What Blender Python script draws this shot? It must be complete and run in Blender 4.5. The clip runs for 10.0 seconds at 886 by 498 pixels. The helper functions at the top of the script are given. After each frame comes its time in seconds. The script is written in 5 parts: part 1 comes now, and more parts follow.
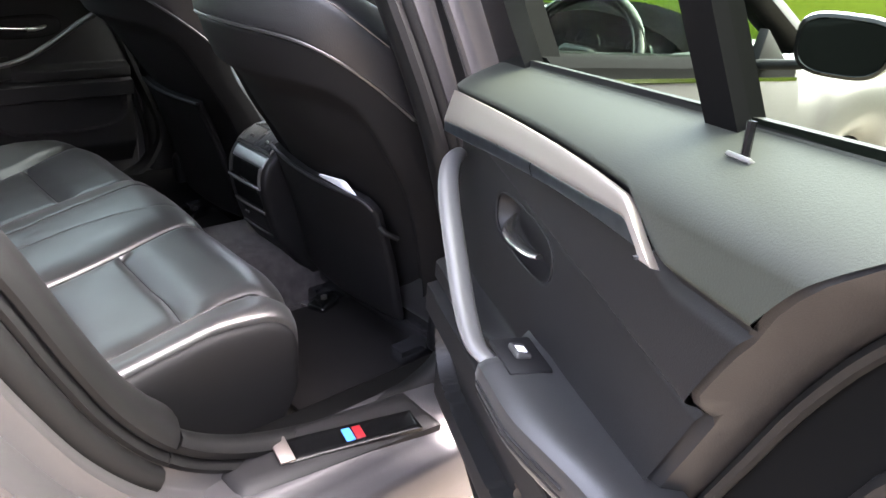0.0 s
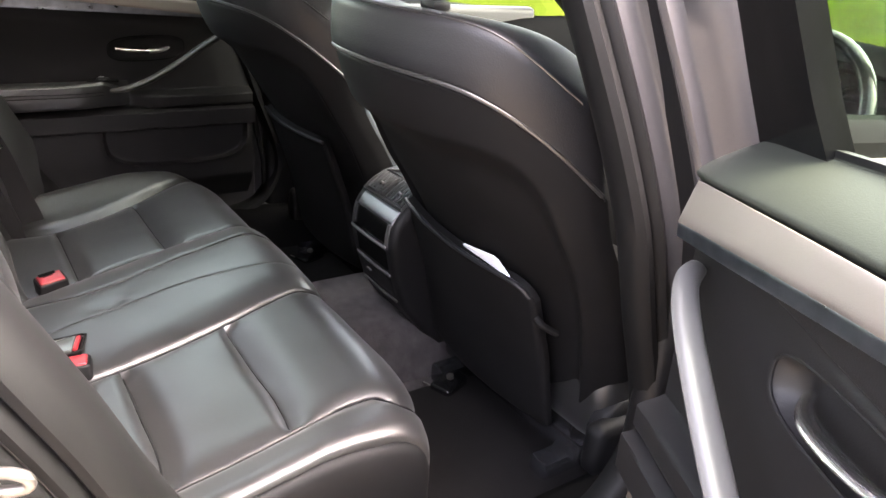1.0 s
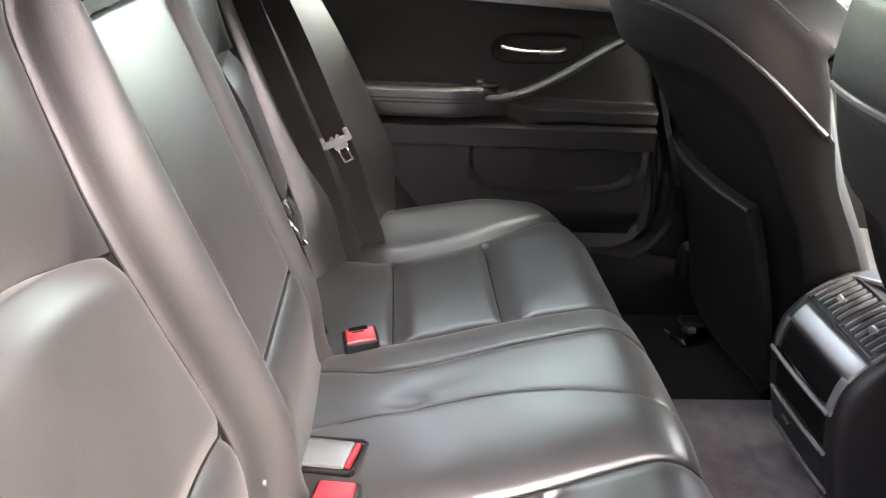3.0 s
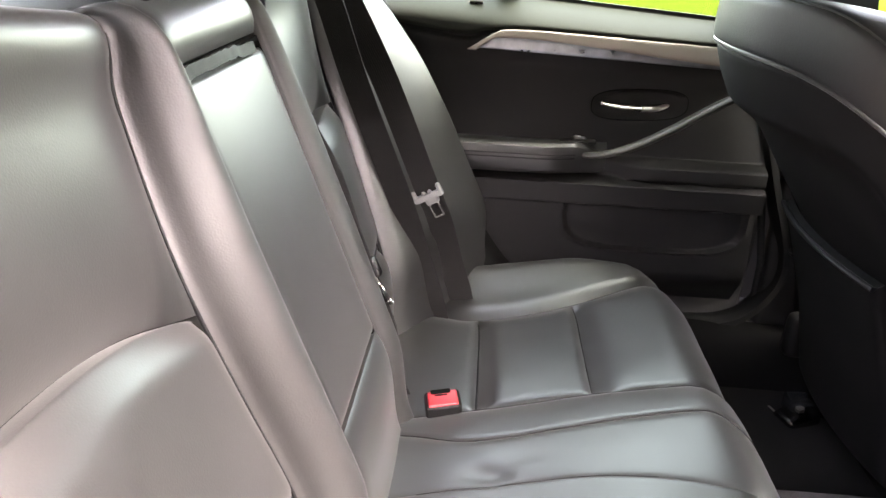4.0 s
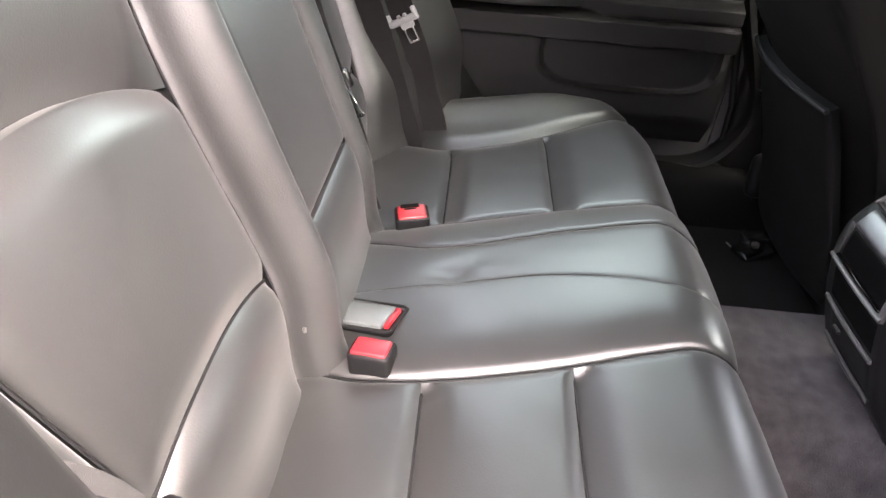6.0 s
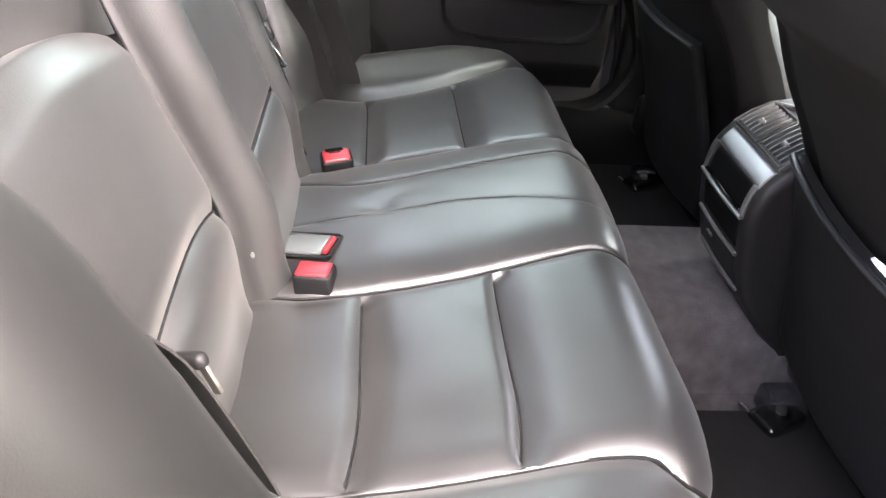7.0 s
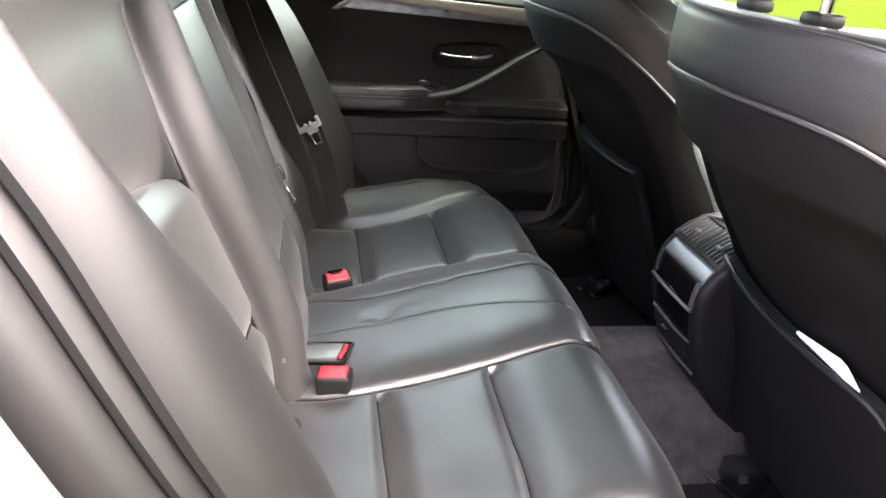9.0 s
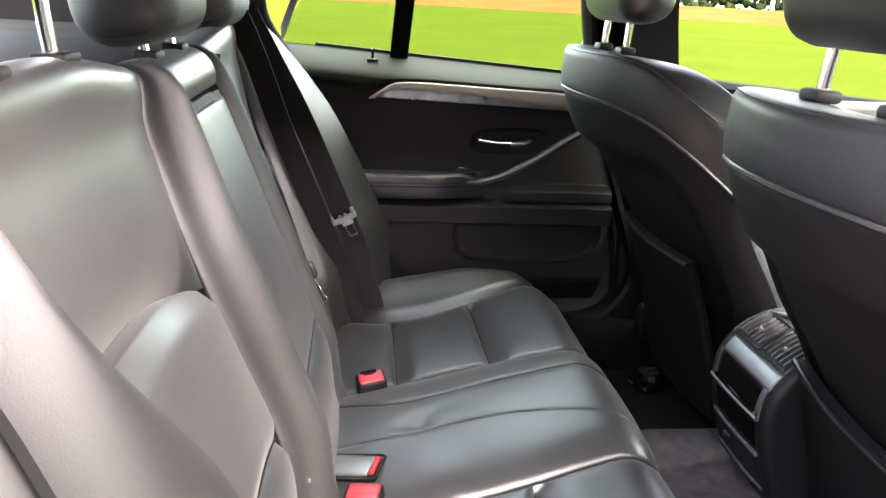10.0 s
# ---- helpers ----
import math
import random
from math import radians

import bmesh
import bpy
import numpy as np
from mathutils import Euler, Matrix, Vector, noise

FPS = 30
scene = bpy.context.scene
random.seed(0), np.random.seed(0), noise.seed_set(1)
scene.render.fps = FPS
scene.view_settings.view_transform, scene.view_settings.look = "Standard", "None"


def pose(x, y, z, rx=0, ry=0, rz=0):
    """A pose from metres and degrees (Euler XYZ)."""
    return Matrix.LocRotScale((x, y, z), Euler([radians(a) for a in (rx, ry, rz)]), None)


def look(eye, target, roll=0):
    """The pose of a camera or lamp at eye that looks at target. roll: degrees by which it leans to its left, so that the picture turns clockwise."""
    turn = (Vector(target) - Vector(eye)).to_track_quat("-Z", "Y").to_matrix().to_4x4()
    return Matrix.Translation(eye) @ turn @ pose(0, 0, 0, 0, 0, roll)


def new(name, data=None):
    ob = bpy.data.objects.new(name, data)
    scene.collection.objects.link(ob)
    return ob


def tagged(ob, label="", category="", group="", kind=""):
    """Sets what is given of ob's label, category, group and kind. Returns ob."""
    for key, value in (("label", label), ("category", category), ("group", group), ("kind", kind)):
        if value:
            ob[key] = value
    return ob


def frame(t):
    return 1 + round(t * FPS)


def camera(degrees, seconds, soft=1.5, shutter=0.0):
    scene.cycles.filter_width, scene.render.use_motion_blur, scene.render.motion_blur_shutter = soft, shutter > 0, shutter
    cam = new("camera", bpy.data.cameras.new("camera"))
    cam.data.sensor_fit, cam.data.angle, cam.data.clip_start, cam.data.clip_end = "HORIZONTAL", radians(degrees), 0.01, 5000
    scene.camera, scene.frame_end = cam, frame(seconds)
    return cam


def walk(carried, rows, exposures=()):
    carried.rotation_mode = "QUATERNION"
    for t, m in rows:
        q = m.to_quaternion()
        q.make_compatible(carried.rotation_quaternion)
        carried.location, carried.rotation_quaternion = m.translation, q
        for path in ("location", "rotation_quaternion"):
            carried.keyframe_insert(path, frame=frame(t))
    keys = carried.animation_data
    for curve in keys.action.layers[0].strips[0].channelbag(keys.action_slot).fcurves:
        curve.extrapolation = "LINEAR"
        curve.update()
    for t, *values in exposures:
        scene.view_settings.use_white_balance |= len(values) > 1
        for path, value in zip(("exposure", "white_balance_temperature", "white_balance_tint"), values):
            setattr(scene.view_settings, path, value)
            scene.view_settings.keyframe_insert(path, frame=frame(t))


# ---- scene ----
cam = camera(62.6, 10.0)
PATH = [
    (0, (1.597, -0.463, 1.219), (0.295, 0.816, 0.402), 4.8),
    (0.5, (1.443, -0.412, 1.216), (0.009, 0.728, 0.413), 4.5),
    (1, (1.282, -0.346, 1.206), (-0.201, 0.734, 0.407), 5.4),
    (1.5, (1.108, -0.29, 1.205), (-0.415, 0.712, 0.381), 6.2),
    (2, (0.946, -0.214, 1.181), (-0.697, 0.512, 0.303), 5.7),
    (2.5, (0.848, -0.186, 1.154), (-0.881, 0.211, 0.232), 4.6),
    (3, (0.791, -0.183, 1.163), (-0.987, -0.033, 0.26), 3.5),
    (4.5, (0.742, -0.187, 1.178), (-1.076, -0.332, 0.357), 2.5),
    (5, (0.751, -0.174, 1.161), (-1.033, -0.33, 0.27), 3.0),
    (5.5, (0.762, -0.177, 1.127), (-0.974, -0.272, 0.14), 4.5),
    (6, (0.822, -0.149, 1.116), (-0.844, -0.183, 0.01), 4.9),
    (7.5, (1.009, -0.19, 1.141), (-0.631, 0.128, 0.042), 6.3),
    (8, (1.056, -0.21, 1.166), (-0.633, 0.142, 0.154), 5.8),
    (8.5, (1.096, -0.244, 1.189), (-0.64, 0.124, 0.266), 5.7),
    (9, (1.109, -0.27, 1.179), (-0.675, 0.082, 0.347), 5.1),
    (9.5, (1.062, -0.24, 1.164), (-0.773, 0.064, 0.429), 4.3),
    (10, (1.025, -0.25, 1.193), (-0.849, -0.017, 0.536), 3.1),
]
walk(cam, [(t, look(eye, target, roll)) for t, eye, target, roll in PATH],
     exposures=[(0.0, 5.0, 6600, 20), (0.5, 5.1, 7000, 21), (1.3, 5.4, 7150, 23), (2.0, 5.65, 7150, 23), (3.0, 6.0, 7200, 24), (4.5, 6.05, 7250, 24), (6.0, 6.0, 7150, 23), (7.5, 5.98, 6950, 21), (8.3, 5.85, 6950, 21), (9.0, 5.6, 6950, 21), (10.0, 5.5, 6950, 22)])

# ---- light ----
world = bpy.data.worlds.new("sky")
scene.world = world
world.use_nodes = True
wn = world.node_tree.nodes
wl = world.node_tree.links
sky = wn.new("ShaderNodeTexSky")
sky.sky_type = "NISHITA"
sky.sun_disc = False
sky.sun_elevation = radians(50)
sky.sun_rotation = radians(40)
sky.air_density, sky.dust_density = 1.0, 3.0
hsv = wn.new("ShaderNodeHueSaturation")
hsv.inputs["Saturation"].default_value = 0.5
wl.new(sky.outputs[0], hsv.inputs["Color"])
bg = wn["Background"]
bg.inputs["Strength"].default_value = 0.15
wl.new(hsv.outputs[0], bg.inputs["Color"])
sun_data = bpy.data.lights.new("sun", "SUN")
sun_data.energy, sun_data.angle, sun_data.color = 1.25, radians(95), (1.0, 0.90, 0.84)
sun = new("sun", sun_data)
sun.matrix_world = look((2.4, 2.85, 4.45), (0, 0, 0))


# ---- materials ----
def material(name, color, rough=0.5, metal=0.0, vary=0.15, vary_scale=6.0, bump=0.0, bump_scale=400.0, bump_dist=0.0006,
             rough_vary=0.08, spec=0.5, coat=0.0, kind="noise", sheen=0.0):
    m = bpy.data.materials.new(name)
    m.use_nodes = True
    n, l = m.node_tree.nodes, m.node_tree.links
    p = n["Principled BSDF"]
    co = n.new("ShaderNodeTexCoord")
    big = n.new("ShaderNodeTexNoise")
    big.inputs["Scale"].default_value = vary_scale
    big.inputs["Detail"].default_value = 5
    l.new(co.outputs["Object"], big.inputs["Vector"])
    ramp = n.new("ShaderNodeMix")
    ramp.data_type = "RGBA"
    ramp.inputs["A"].default_value = (*[c * (1 - vary) for c in color], 1)
    ramp.inputs["B"].default_value = (*[min(1, c * (1 + vary)) for c in color], 1)
    l.new(big.outputs["Fac"], ramp.inputs["Factor"])
    l.new(ramp.outputs["Result"], p.inputs["Base Color"])
    mr = n.new("ShaderNodeMapRange")
    mr.inputs["To Min"].default_value = max(0.02, rough - rough_vary)
    mr.inputs["To Max"].default_value = min(1, rough + rough_vary)
    l.new(big.outputs["Fac"], mr.inputs["Value"])
    l.new(mr.outputs["Result"], p.inputs["Roughness"])
    p.inputs["Metallic"].default_value = metal
    p.inputs["Specular IOR Level"].default_value = spec
    p.inputs["Coat Weight"].default_value = coat
    p.inputs["Coat Roughness"].default_value = 0.4 if coat == 0.25 else 0.08
    p.inputs["Sheen Weight"].default_value = sheen
    p.inputs["Sheen Roughness"].default_value = 0.45
    if bump:
        if kind == "voronoi":
            tex = n.new("ShaderNodeTexVoronoi")
            tex.feature = "SMOOTH_F1"
            out = tex.outputs["Distance"]
        elif kind == "wave":
            tex = n.new("ShaderNodeTexWave")
            out = tex.outputs["Fac"]
        else:
            tex = n.new("ShaderNodeTexNoise")
            tex.inputs["Detail"].default_value = 4
            out = tex.outputs["Fac"]
        tex.inputs["Scale"].default_value = bump_scale
        l.new(co.outputs["Object"], tex.inputs["Vector"])
        b = n.new("ShaderNodeBump")
        b.inputs["Strength"].default_value = bump
        b.inputs["Distance"].default_value = bump_dist
        l.new(out, b.inputs["Height"])
        l.new(b.outputs["Normal"], p.inputs["Normal"])
    return m


LEATHER = material("black_leather", (0.0060, 0.0060, 0.0062), 0.41, vary=0.2, vary_scale=9, bump=0.12, bump_scale=620, kind="voronoi", rough_vary=0.07, spec=1.0, sheen=0.065)
RIB_LEATHER = material("grained_black_leatherette", (0.0050, 0.0048, 0.0048), 0.58, vary=0.2, vary_scale=9, bump=0.2, bump_scale=520, kind="voronoi", bump_dist=0.0006, spec=0.75, sheen=0.06)
LEATHER_SIDE = material("black_vinyl", (0.0054, 0.0055, 0.0065), 0.48, bump=0.3, bump_scale=480, kind="voronoi", spec=0.38)
SHELL = material("black_seat_shell", (0.0036, 0.0034, 0.0036), 0.72, spec=0.15, bump=0.2, bump_scale=700)
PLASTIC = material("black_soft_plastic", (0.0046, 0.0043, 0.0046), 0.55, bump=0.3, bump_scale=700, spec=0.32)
PLASTIC_GREY = material("grey_soft_plastic", (0.03, 0.029, 0.028), 0.5, bump=0.3, bump_scale=700)
GLOSS = material("gloss_black", (0.012, 0.012, 0.013), 0.18, rough_vary=0.04)
ALU = material("brushed_aluminium", (0.31, 0.270, 0.248), 0.52, metal=1.0, vary=0.06, vary_scale=40, bump=0.15, bump_scale=900)
ALU_DARK = material("dark_aluminium", (0.20, 0.22, 0.245), 0.30, metal=1.0, vary=0.5, vary_scale=40)
CONSOLE_SILVER = material("silver_console_trim", (0.22, 0.22, 0.225), 0.38, metal=0.85, vary=0.05, vary_scale=60)
CHROME = material("chrome", (0.8, 0.8, 0.8), 0.10, metal=1.0, vary=0.03, rough_vary=0.03)
STEEL = material("bare_steel", (0.24, 0.225, 0.21), 0.42, metal=1.0, vary=0.2, vary_scale=80)
RED = material("red_plastic", (0.22, 0.009, 0.013), 0.38, vary=0.1)
WEB = material("belt_webbing", (0.0062, 0.0056, 0.0056), 0.7, bump=0.5, bump_scale=900, kind="wave", bump_dist=0.0004, spec=0.3, sheen=0.03)
CARPET = material("charcoal_carpet", (0.046, 0.041, 0.042), 0.95, vary=0.85, vary_scale=34, bump=0.8, bump_scale=420, bump_dist=0.003, sheen=0.05, spec=0.1)
MAT = material("dark_floor_mat", (0.0085, 0.0078, 0.0078), 0.95, vary=0.4, vary_scale=25, bump=0.6, bump_scale=1000, bump_dist=0.0015, spec=0.08)
PAINT = material("grey_metallic_paint", (0.044, 0.042, 0.043), 0.42, metal=0.35, vary=0.08, vary_scale=300, spec=0.35, coat=0.1)
RUBBER = material("black_rubber", (0.0030, 0.0030, 0.0031), 0.6, spec=0.2, vary=0.2, bump=0.15, bump_scale=500)
# Headliner is out of view; its pale colour is set to bounce light inside.
HEADLINER = material("grey_headliner", (0.55, 0.545, 0.55), 0.9, bump=0.5, bump_scale=500)
PAPER = material("white_paper", (0.75, 0.76, 0.8), 0.7, vary=0.05)
GRAVEL = material("beige_paving", (0.25, 0.215, 0.165), 0.9, vary=0.35, vary_scale=3, bump=1.0, bump_scale=60, bump_dist=0.01)
GRASS = material("green_field", (0.0215, 0.0305, 0.0035), 0.9, vary=0.3, vary_scale=0.25, bump=1.0, bump_scale=25, bump_dist=0.05, spec=0.0)
DRY = material("dry_grass", (0.046, 0.026, 0.008), 0.95, vary=0.35, vary_scale=0.2, bump=0.8, bump_scale=6, bump_dist=0.1, spec=0.0)
LEAVES = material("tree_leaves", (0.009, 0.014, 0.005), 0.9, vary=0.5, vary_scale=0.6, spec=0.0)
BLUE = material("blue_enamel", (0.05, 0.22, 0.62), 0.35, vary=0.05)
TYRE = material("tyre_rubber", (0.03, 0.03, 0.03), 0.8, bump=0.3, bump_scale=80)
SIDE_VINYL = material("dark_side_vinyl", (0.0032, 0.0032, 0.0036), 0.6, bump=0.2, bump_scale=600, spec=0.2)
# Paler and greener than the panel plastic: holds the sky light on the pad.
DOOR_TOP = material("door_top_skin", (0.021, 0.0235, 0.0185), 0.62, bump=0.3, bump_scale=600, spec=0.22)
PIANO = material("piano_black_trim", (0.003, 0.003, 0.0032), 0.22, spec=0.3)
TRIM_ROLL = material("charcoal_edge_trim", (0.0036, 0.0036, 0.0037), 0.55, bump=0.15, bump_scale=700, spec=0.2, sheen=0.006)
TONGUE = material("pale_grey_plastic", (0.20, 0.205, 0.205), 0.45, vary=0.06)
FLAT_BLACK = material("flat_black_trim", (0.003, 0.003, 0.003), 0.9, spec=0.03)
DASH = material("dashboard_skin", (0.0035, 0.0035, 0.0036), 0.9, vary=0.2, vary_scale=30, spec=0.0)
# Grey plastic whose base is lifted to include the ceiling and sky it reflects.
COVER = material("shiny_grey_plastic", (0.055, 0.062, 0.062), 0.22, vary=0.05)
WHITE = material("white_plastic", (0.7, 0.7, 0.7), 0.5, vary=0.05)


def glass_material(name, tint, rough=0.0):
    m = bpy.data.materials.new(name)
    m.use_nodes = True
    n, l = m.node_tree.nodes, m.node_tree.links
    n.remove(n["Principled BSDF"])
    tr, gl, mix, lw = n.new("ShaderNodeBsdfTransparent"), n.new("ShaderNodeBsdfGlossy"), n.new("ShaderNodeMixShader"), n.new("ShaderNodeLayerWeight")
    tr.inputs["Color"].default_value = (*tint, 1)
    gl.inputs["Roughness"].default_value = rough
    power, scale = n.new("ShaderNodeMath"), n.new("ShaderNodeMath")
    power.operation, scale.operation = "POWER", "MULTIPLY_ADD"
    power.inputs[1].default_value = 13
    scale.inputs[1].default_value, scale.inputs[2].default_value = 0.9, 0.001
    l.new(lw.outputs["Facing"], power.inputs[0])
    l.new(power.outputs[0], scale.inputs[0])
    l.new(scale.outputs[0], mix.inputs[0])
    l.new(tr.outputs[0], mix.inputs[1])
    l.new(gl.outputs[0], mix.inputs[2])
    l.new(mix.outputs[0], n["Material Output"].inputs["Surface"])
    return m


GLASS = glass_material("window_glass", (0.76, 0.83, 0.76))
TINTED = glass_material("tinted_window_glass", (0.50, 0.60, 0.50))
SCREEN_GLASS = glass_material("tinted_windscreen_glass", (0.56, 0.64, 0.57))
# Dark teal base colour carries the scene that the mirror would reflect.
MIRROR = material("mirror_glass", (0.20, 0.25, 0.25), 0.02, metal=1.0, vary=0.0, rough_vary=0.0)
SCREEN = bpy.data.materials.new("lit_display")
SCREEN.use_nodes = True
SCREEN.node_tree.nodes["Principled BSDF"].inputs["Base Color"].default_value = (0.02, 0.1, 0.14, 1)
SCREEN.node_tree.nodes["Principled BSDF"].inputs["Emission Color"].default_value = (0.1, 0.5, 0.8, 1)
SCREEN.node_tree.nodes["Principled BSDF"].inputs["Emission Strength"].default_value = 0.6


# ---- building tools ----
def finish(bm, angle=0.7):
    bmesh.ops.recalc_face_normals(bm, faces=bm.faces[:])
    for f in bm.faces:
        f.smooth = True
    for e in bm.edges:
        if len(e.link_faces) == 2 and e.calc_face_angle(0) > angle:
            e.smooth = False


def thing(name, label, category, group="", kind="", at=(0, 0, 0)):
    ob = new(name)
    ob.empty_display_size = 0.05
    ob.location = at
    return tagged(ob, label, category, group, kind)


def part(name, bm, mat, parent, label="", m=None, angle=0.7):
    """Links a bmesh, whose coordinates are the world's, as one mesh under a thing or part."""
    if m is not None:
        bm.transform(m)
    finish(bm, angle)
    me = bpy.data.meshes.new(name)
    bm.to_mesh(me)
    bm.free()
    me.materials.append(mat)
    ob = new(name, me)
    if parent is not None:
        ob.parent = parent
        up = parent
        off = Vector((0, 0, 0))
        while up is not None:
            off = off + up.location
            up = up.parent
        me.transform(Matrix.Translation(-off))
    if label:
        ob["label"] = label
    return ob


def single(name, bm, mat, label, category, group="", kind="", m=None):
    return tagged(part(name, bm, mat, None, m=m), label, category, group, kind)


def smooth(a, b, x):
    t = min(1.0, max(0.0, (x - a) / (b - a))) if a != b else float(x > a)
    return t * t * (3 - 2 * t)


def lerp_table(table, x):
    """Piecewise linear, with rounded corners, through (x, value) pairs."""
    if x <= table[0][0]:
        return table[0][1]
    for (a, p), (b, q) in zip(table, table[1:]):
        if x <= b:
            return p + (q - p) * (x - a) / (b - a)
    return table[-1][1]


def curve(table, x):
    """A smooth curve through (x, value) pairs."""
    if x <= table[0][0]:
        return table[0][1]
    if x >= table[-1][0]:
        return table[-1][1]
    k = next(i for i in range(len(table) - 1) if x <= table[i + 1][0])
    (a, p), (b, q) = table[k], table[k + 1]
    lean = lambda i: 0.0 if i == 0 or i == len(table) - 1 else (table[i + 1][1] - table[i - 1][1]) / (table[i + 1][0] - table[i - 1][0])
    t, w = (x - a) / (b - a), b - a
    return (2 * t ** 3 - 3 * t * t + 1) * p + (t ** 3 - 2 * t * t + t) * w * lean(k) + (3 * t * t - 2 * t ** 3) * q + (t ** 3 - t * t) * w * lean(k + 1)


def spline(points, n, closed=False):
    """Catmull-Rom through the points, n samples a span."""
    p = [Vector(v) for v in points]
    out, k = [], len(p)
    for i in range(k if closed else k - 1):
        if closed:
            a, b, c, d = p[i - 1], p[i], p[(i + 1) % k], p[(i + 2) % k]
        else:
            a, b, c, d = p[max(i - 1, 0)], p[i], p[i + 1], p[min(i + 2, k - 1)]
        for j in range(n):
            t = j / n
            out.append(0.5 * ((2 * b) + (c - a) * t + (2 * a - 5 * b + 4 * c - d) * t * t + (3 * b - a - 3 * c + d) * t ** 3))
    if not closed:
        out.append(p[-1])
    return out


def surface(fn, us, vs, flip=False):
    bm = bmesh.new()
    rows = [[bm.verts.new(fn(u, v)) for v in vs] for u in us]
    for a, b in zip(rows, rows[1:]):
        for i in range(len(vs) - 1):
            bm.faces.new((a[i], b[i], b[i + 1], a[i + 1]))
    return bm


def steps(a, b, n):
    return [a + (b - a) * i / n for i in range(n + 1)]


def eased(n):
    return [0.5 - 0.5 * math.cos(math.pi * i / n) for i in range(n + 1)]


def pillow(S, quad, na, nb, r=0.02, drop=0.015, skirt=0.02, sides=(1, 1, 1, 1), bulge=0.0, flip=False, fade=0.0):
    """A padded panel on the surface S(u, v): quad(a, b) gives (u, v). Its marked sides (a0, a1, b0, b1) round down into the seam;
    r and drop are one number or one for each side; fade lets the b sides run out flat at the a sides."""
    aa, bb = eased(na), eased(nb)
    rs = r if isinstance(r, tuple) else (r,) * 4
    ds = drop if isinstance(drop, tuple) else (drop,) * 4
    pt = lambda a, b: Vector(S(*quad(a, b)))
    la, lb = (pt(1, 0.5) - pt(0, 0.5)).length, (pt(0.5, 1) - pt(0.5, 0)).length
    e = 0.004
    bm = bmesh.new()
    grid, norms = [], []
    for a in aa:
        row, nr = [], []
        for b in bb:
            p = pt(a, b)
            da = pt(min(1, a + e), b) - pt(max(0, a - e), b)
            db = pt(a, min(1, b + e)) - pt(a, max(0, b - e))
            n = da.cross(db)
            n = n.normalized() if n.length > 1e-12 else Vector((0, 0, 1))
            n = -n if flip else n
            h = 0.0
            run = smooth(-0.002, fade, min(a, 1 - a) * la) if fade else 1.0
            for on, d, ri, di in zip(sides, (a * la, (1 - a) * la, b * lb, (1 - b) * lb), rs, (ds[0], ds[1], ds[2] * run, ds[3] * run)):
                if on and d < ri:
                    q = d / ri
                    prof = 0.45 * math.sqrt(max(0.0, 1 - (1 - q) ** 2)) + 0.55 * q * q * (3 - 2 * q)
                    low = -di * (1 - prof)
                    h = min(h, low) if h * low == 0 else -math.hypot(h, low) if -math.hypot(h, low) > -max(ds) else min(h, low)
            h += bulge * math.sin(math.pi * a) * math.sin(math.pi * b)
            row.append(bm.verts.new(p + n * h))
            nr.append(n)
        grid.append(row)
        norms.append(nr)
    for i in range(na):
        for j in range(nb):
            bm.faces.new((grid[i][j], grid[i + 1][j], grid[i + 1][j + 1], grid[i][j + 1]))
    ring = [(i, 0) for i in range(na)] + [(na, j) for j in range(nb)] + [(i, nb) for i in range(na, 0, -1)] + [(0, j) for j in range(nb, 0, -1)]
    low = [bm.verts.new(grid[i][j].co - norms[i][j] * skirt) for i, j in ring]
    for k in range(len(ring)):
        i, j = ring[k]
        i2, j2 = ring[(k + 1) % len(ring)]
        bm.faces.new((grid[i][j], low[k], low[(k + 1) % len(ring)], grid[i2][j2]))
    return bm


def rounded_box(size, r=0.01, seg=3, m=None):
    bm = bmesh.new()
    bmesh.ops.create_cube(bm, size=1)
    for v in bm.verts:
        v.co = Vector((v.co.x * size[0], v.co.y * size[1], v.co.z * size[2]))
    if r:
        bmesh.ops.bevel(bm, geom=bm.edges[:], offset=r, segments=seg, profile=0.5, affect="EDGES")
    if m is not None:
        bm.transform(m)
    return bm


def tube(points, radius, sides=10, closed=False, flat=1.0):
    """A round bar along the points; radius may be a list. flat squeezes it across its second axis."""
    bm = bmesh.new()
    p = [Vector(v) for v in points]
    k = len(p)
    rad = radius if isinstance(radius, (list, tuple)) else [radius] * k
    rings = []
    ref = None
    for i in range(k):
        a = p[i - 1] if (i or closed) else p[i]
        b = p[(i + 1) % k] if (i < k - 1 or closed) else p[i]
        d = (b - a).normalized()
        if ref is None:
            ref = Vector((0, 0, 1)) if abs(d.z) < 0.9 else Vector((1, 0, 0))
        x = d.cross(ref).normalized()
        y = x.cross(d).normalized()
        ref = y
        rings.append([bm.verts.new(p[i] + rad[i] * (math.cos(t) * x + flat * math.sin(t) * y)) for t in steps(0, 2 * math.pi, sides)[:-1]])
    for i in range(k if closed else k - 1):
        a, b = rings[i], rings[(i + 1) % k]
        for j in range(sides):
            bm.faces.new((a[j], a[(j + 1) % sides], b[(j + 1) % sides], b[j]))
    if not closed:
        bm.faces.new(rings[0][::-1])
        bm.faces.new(rings[-1])
    return bm


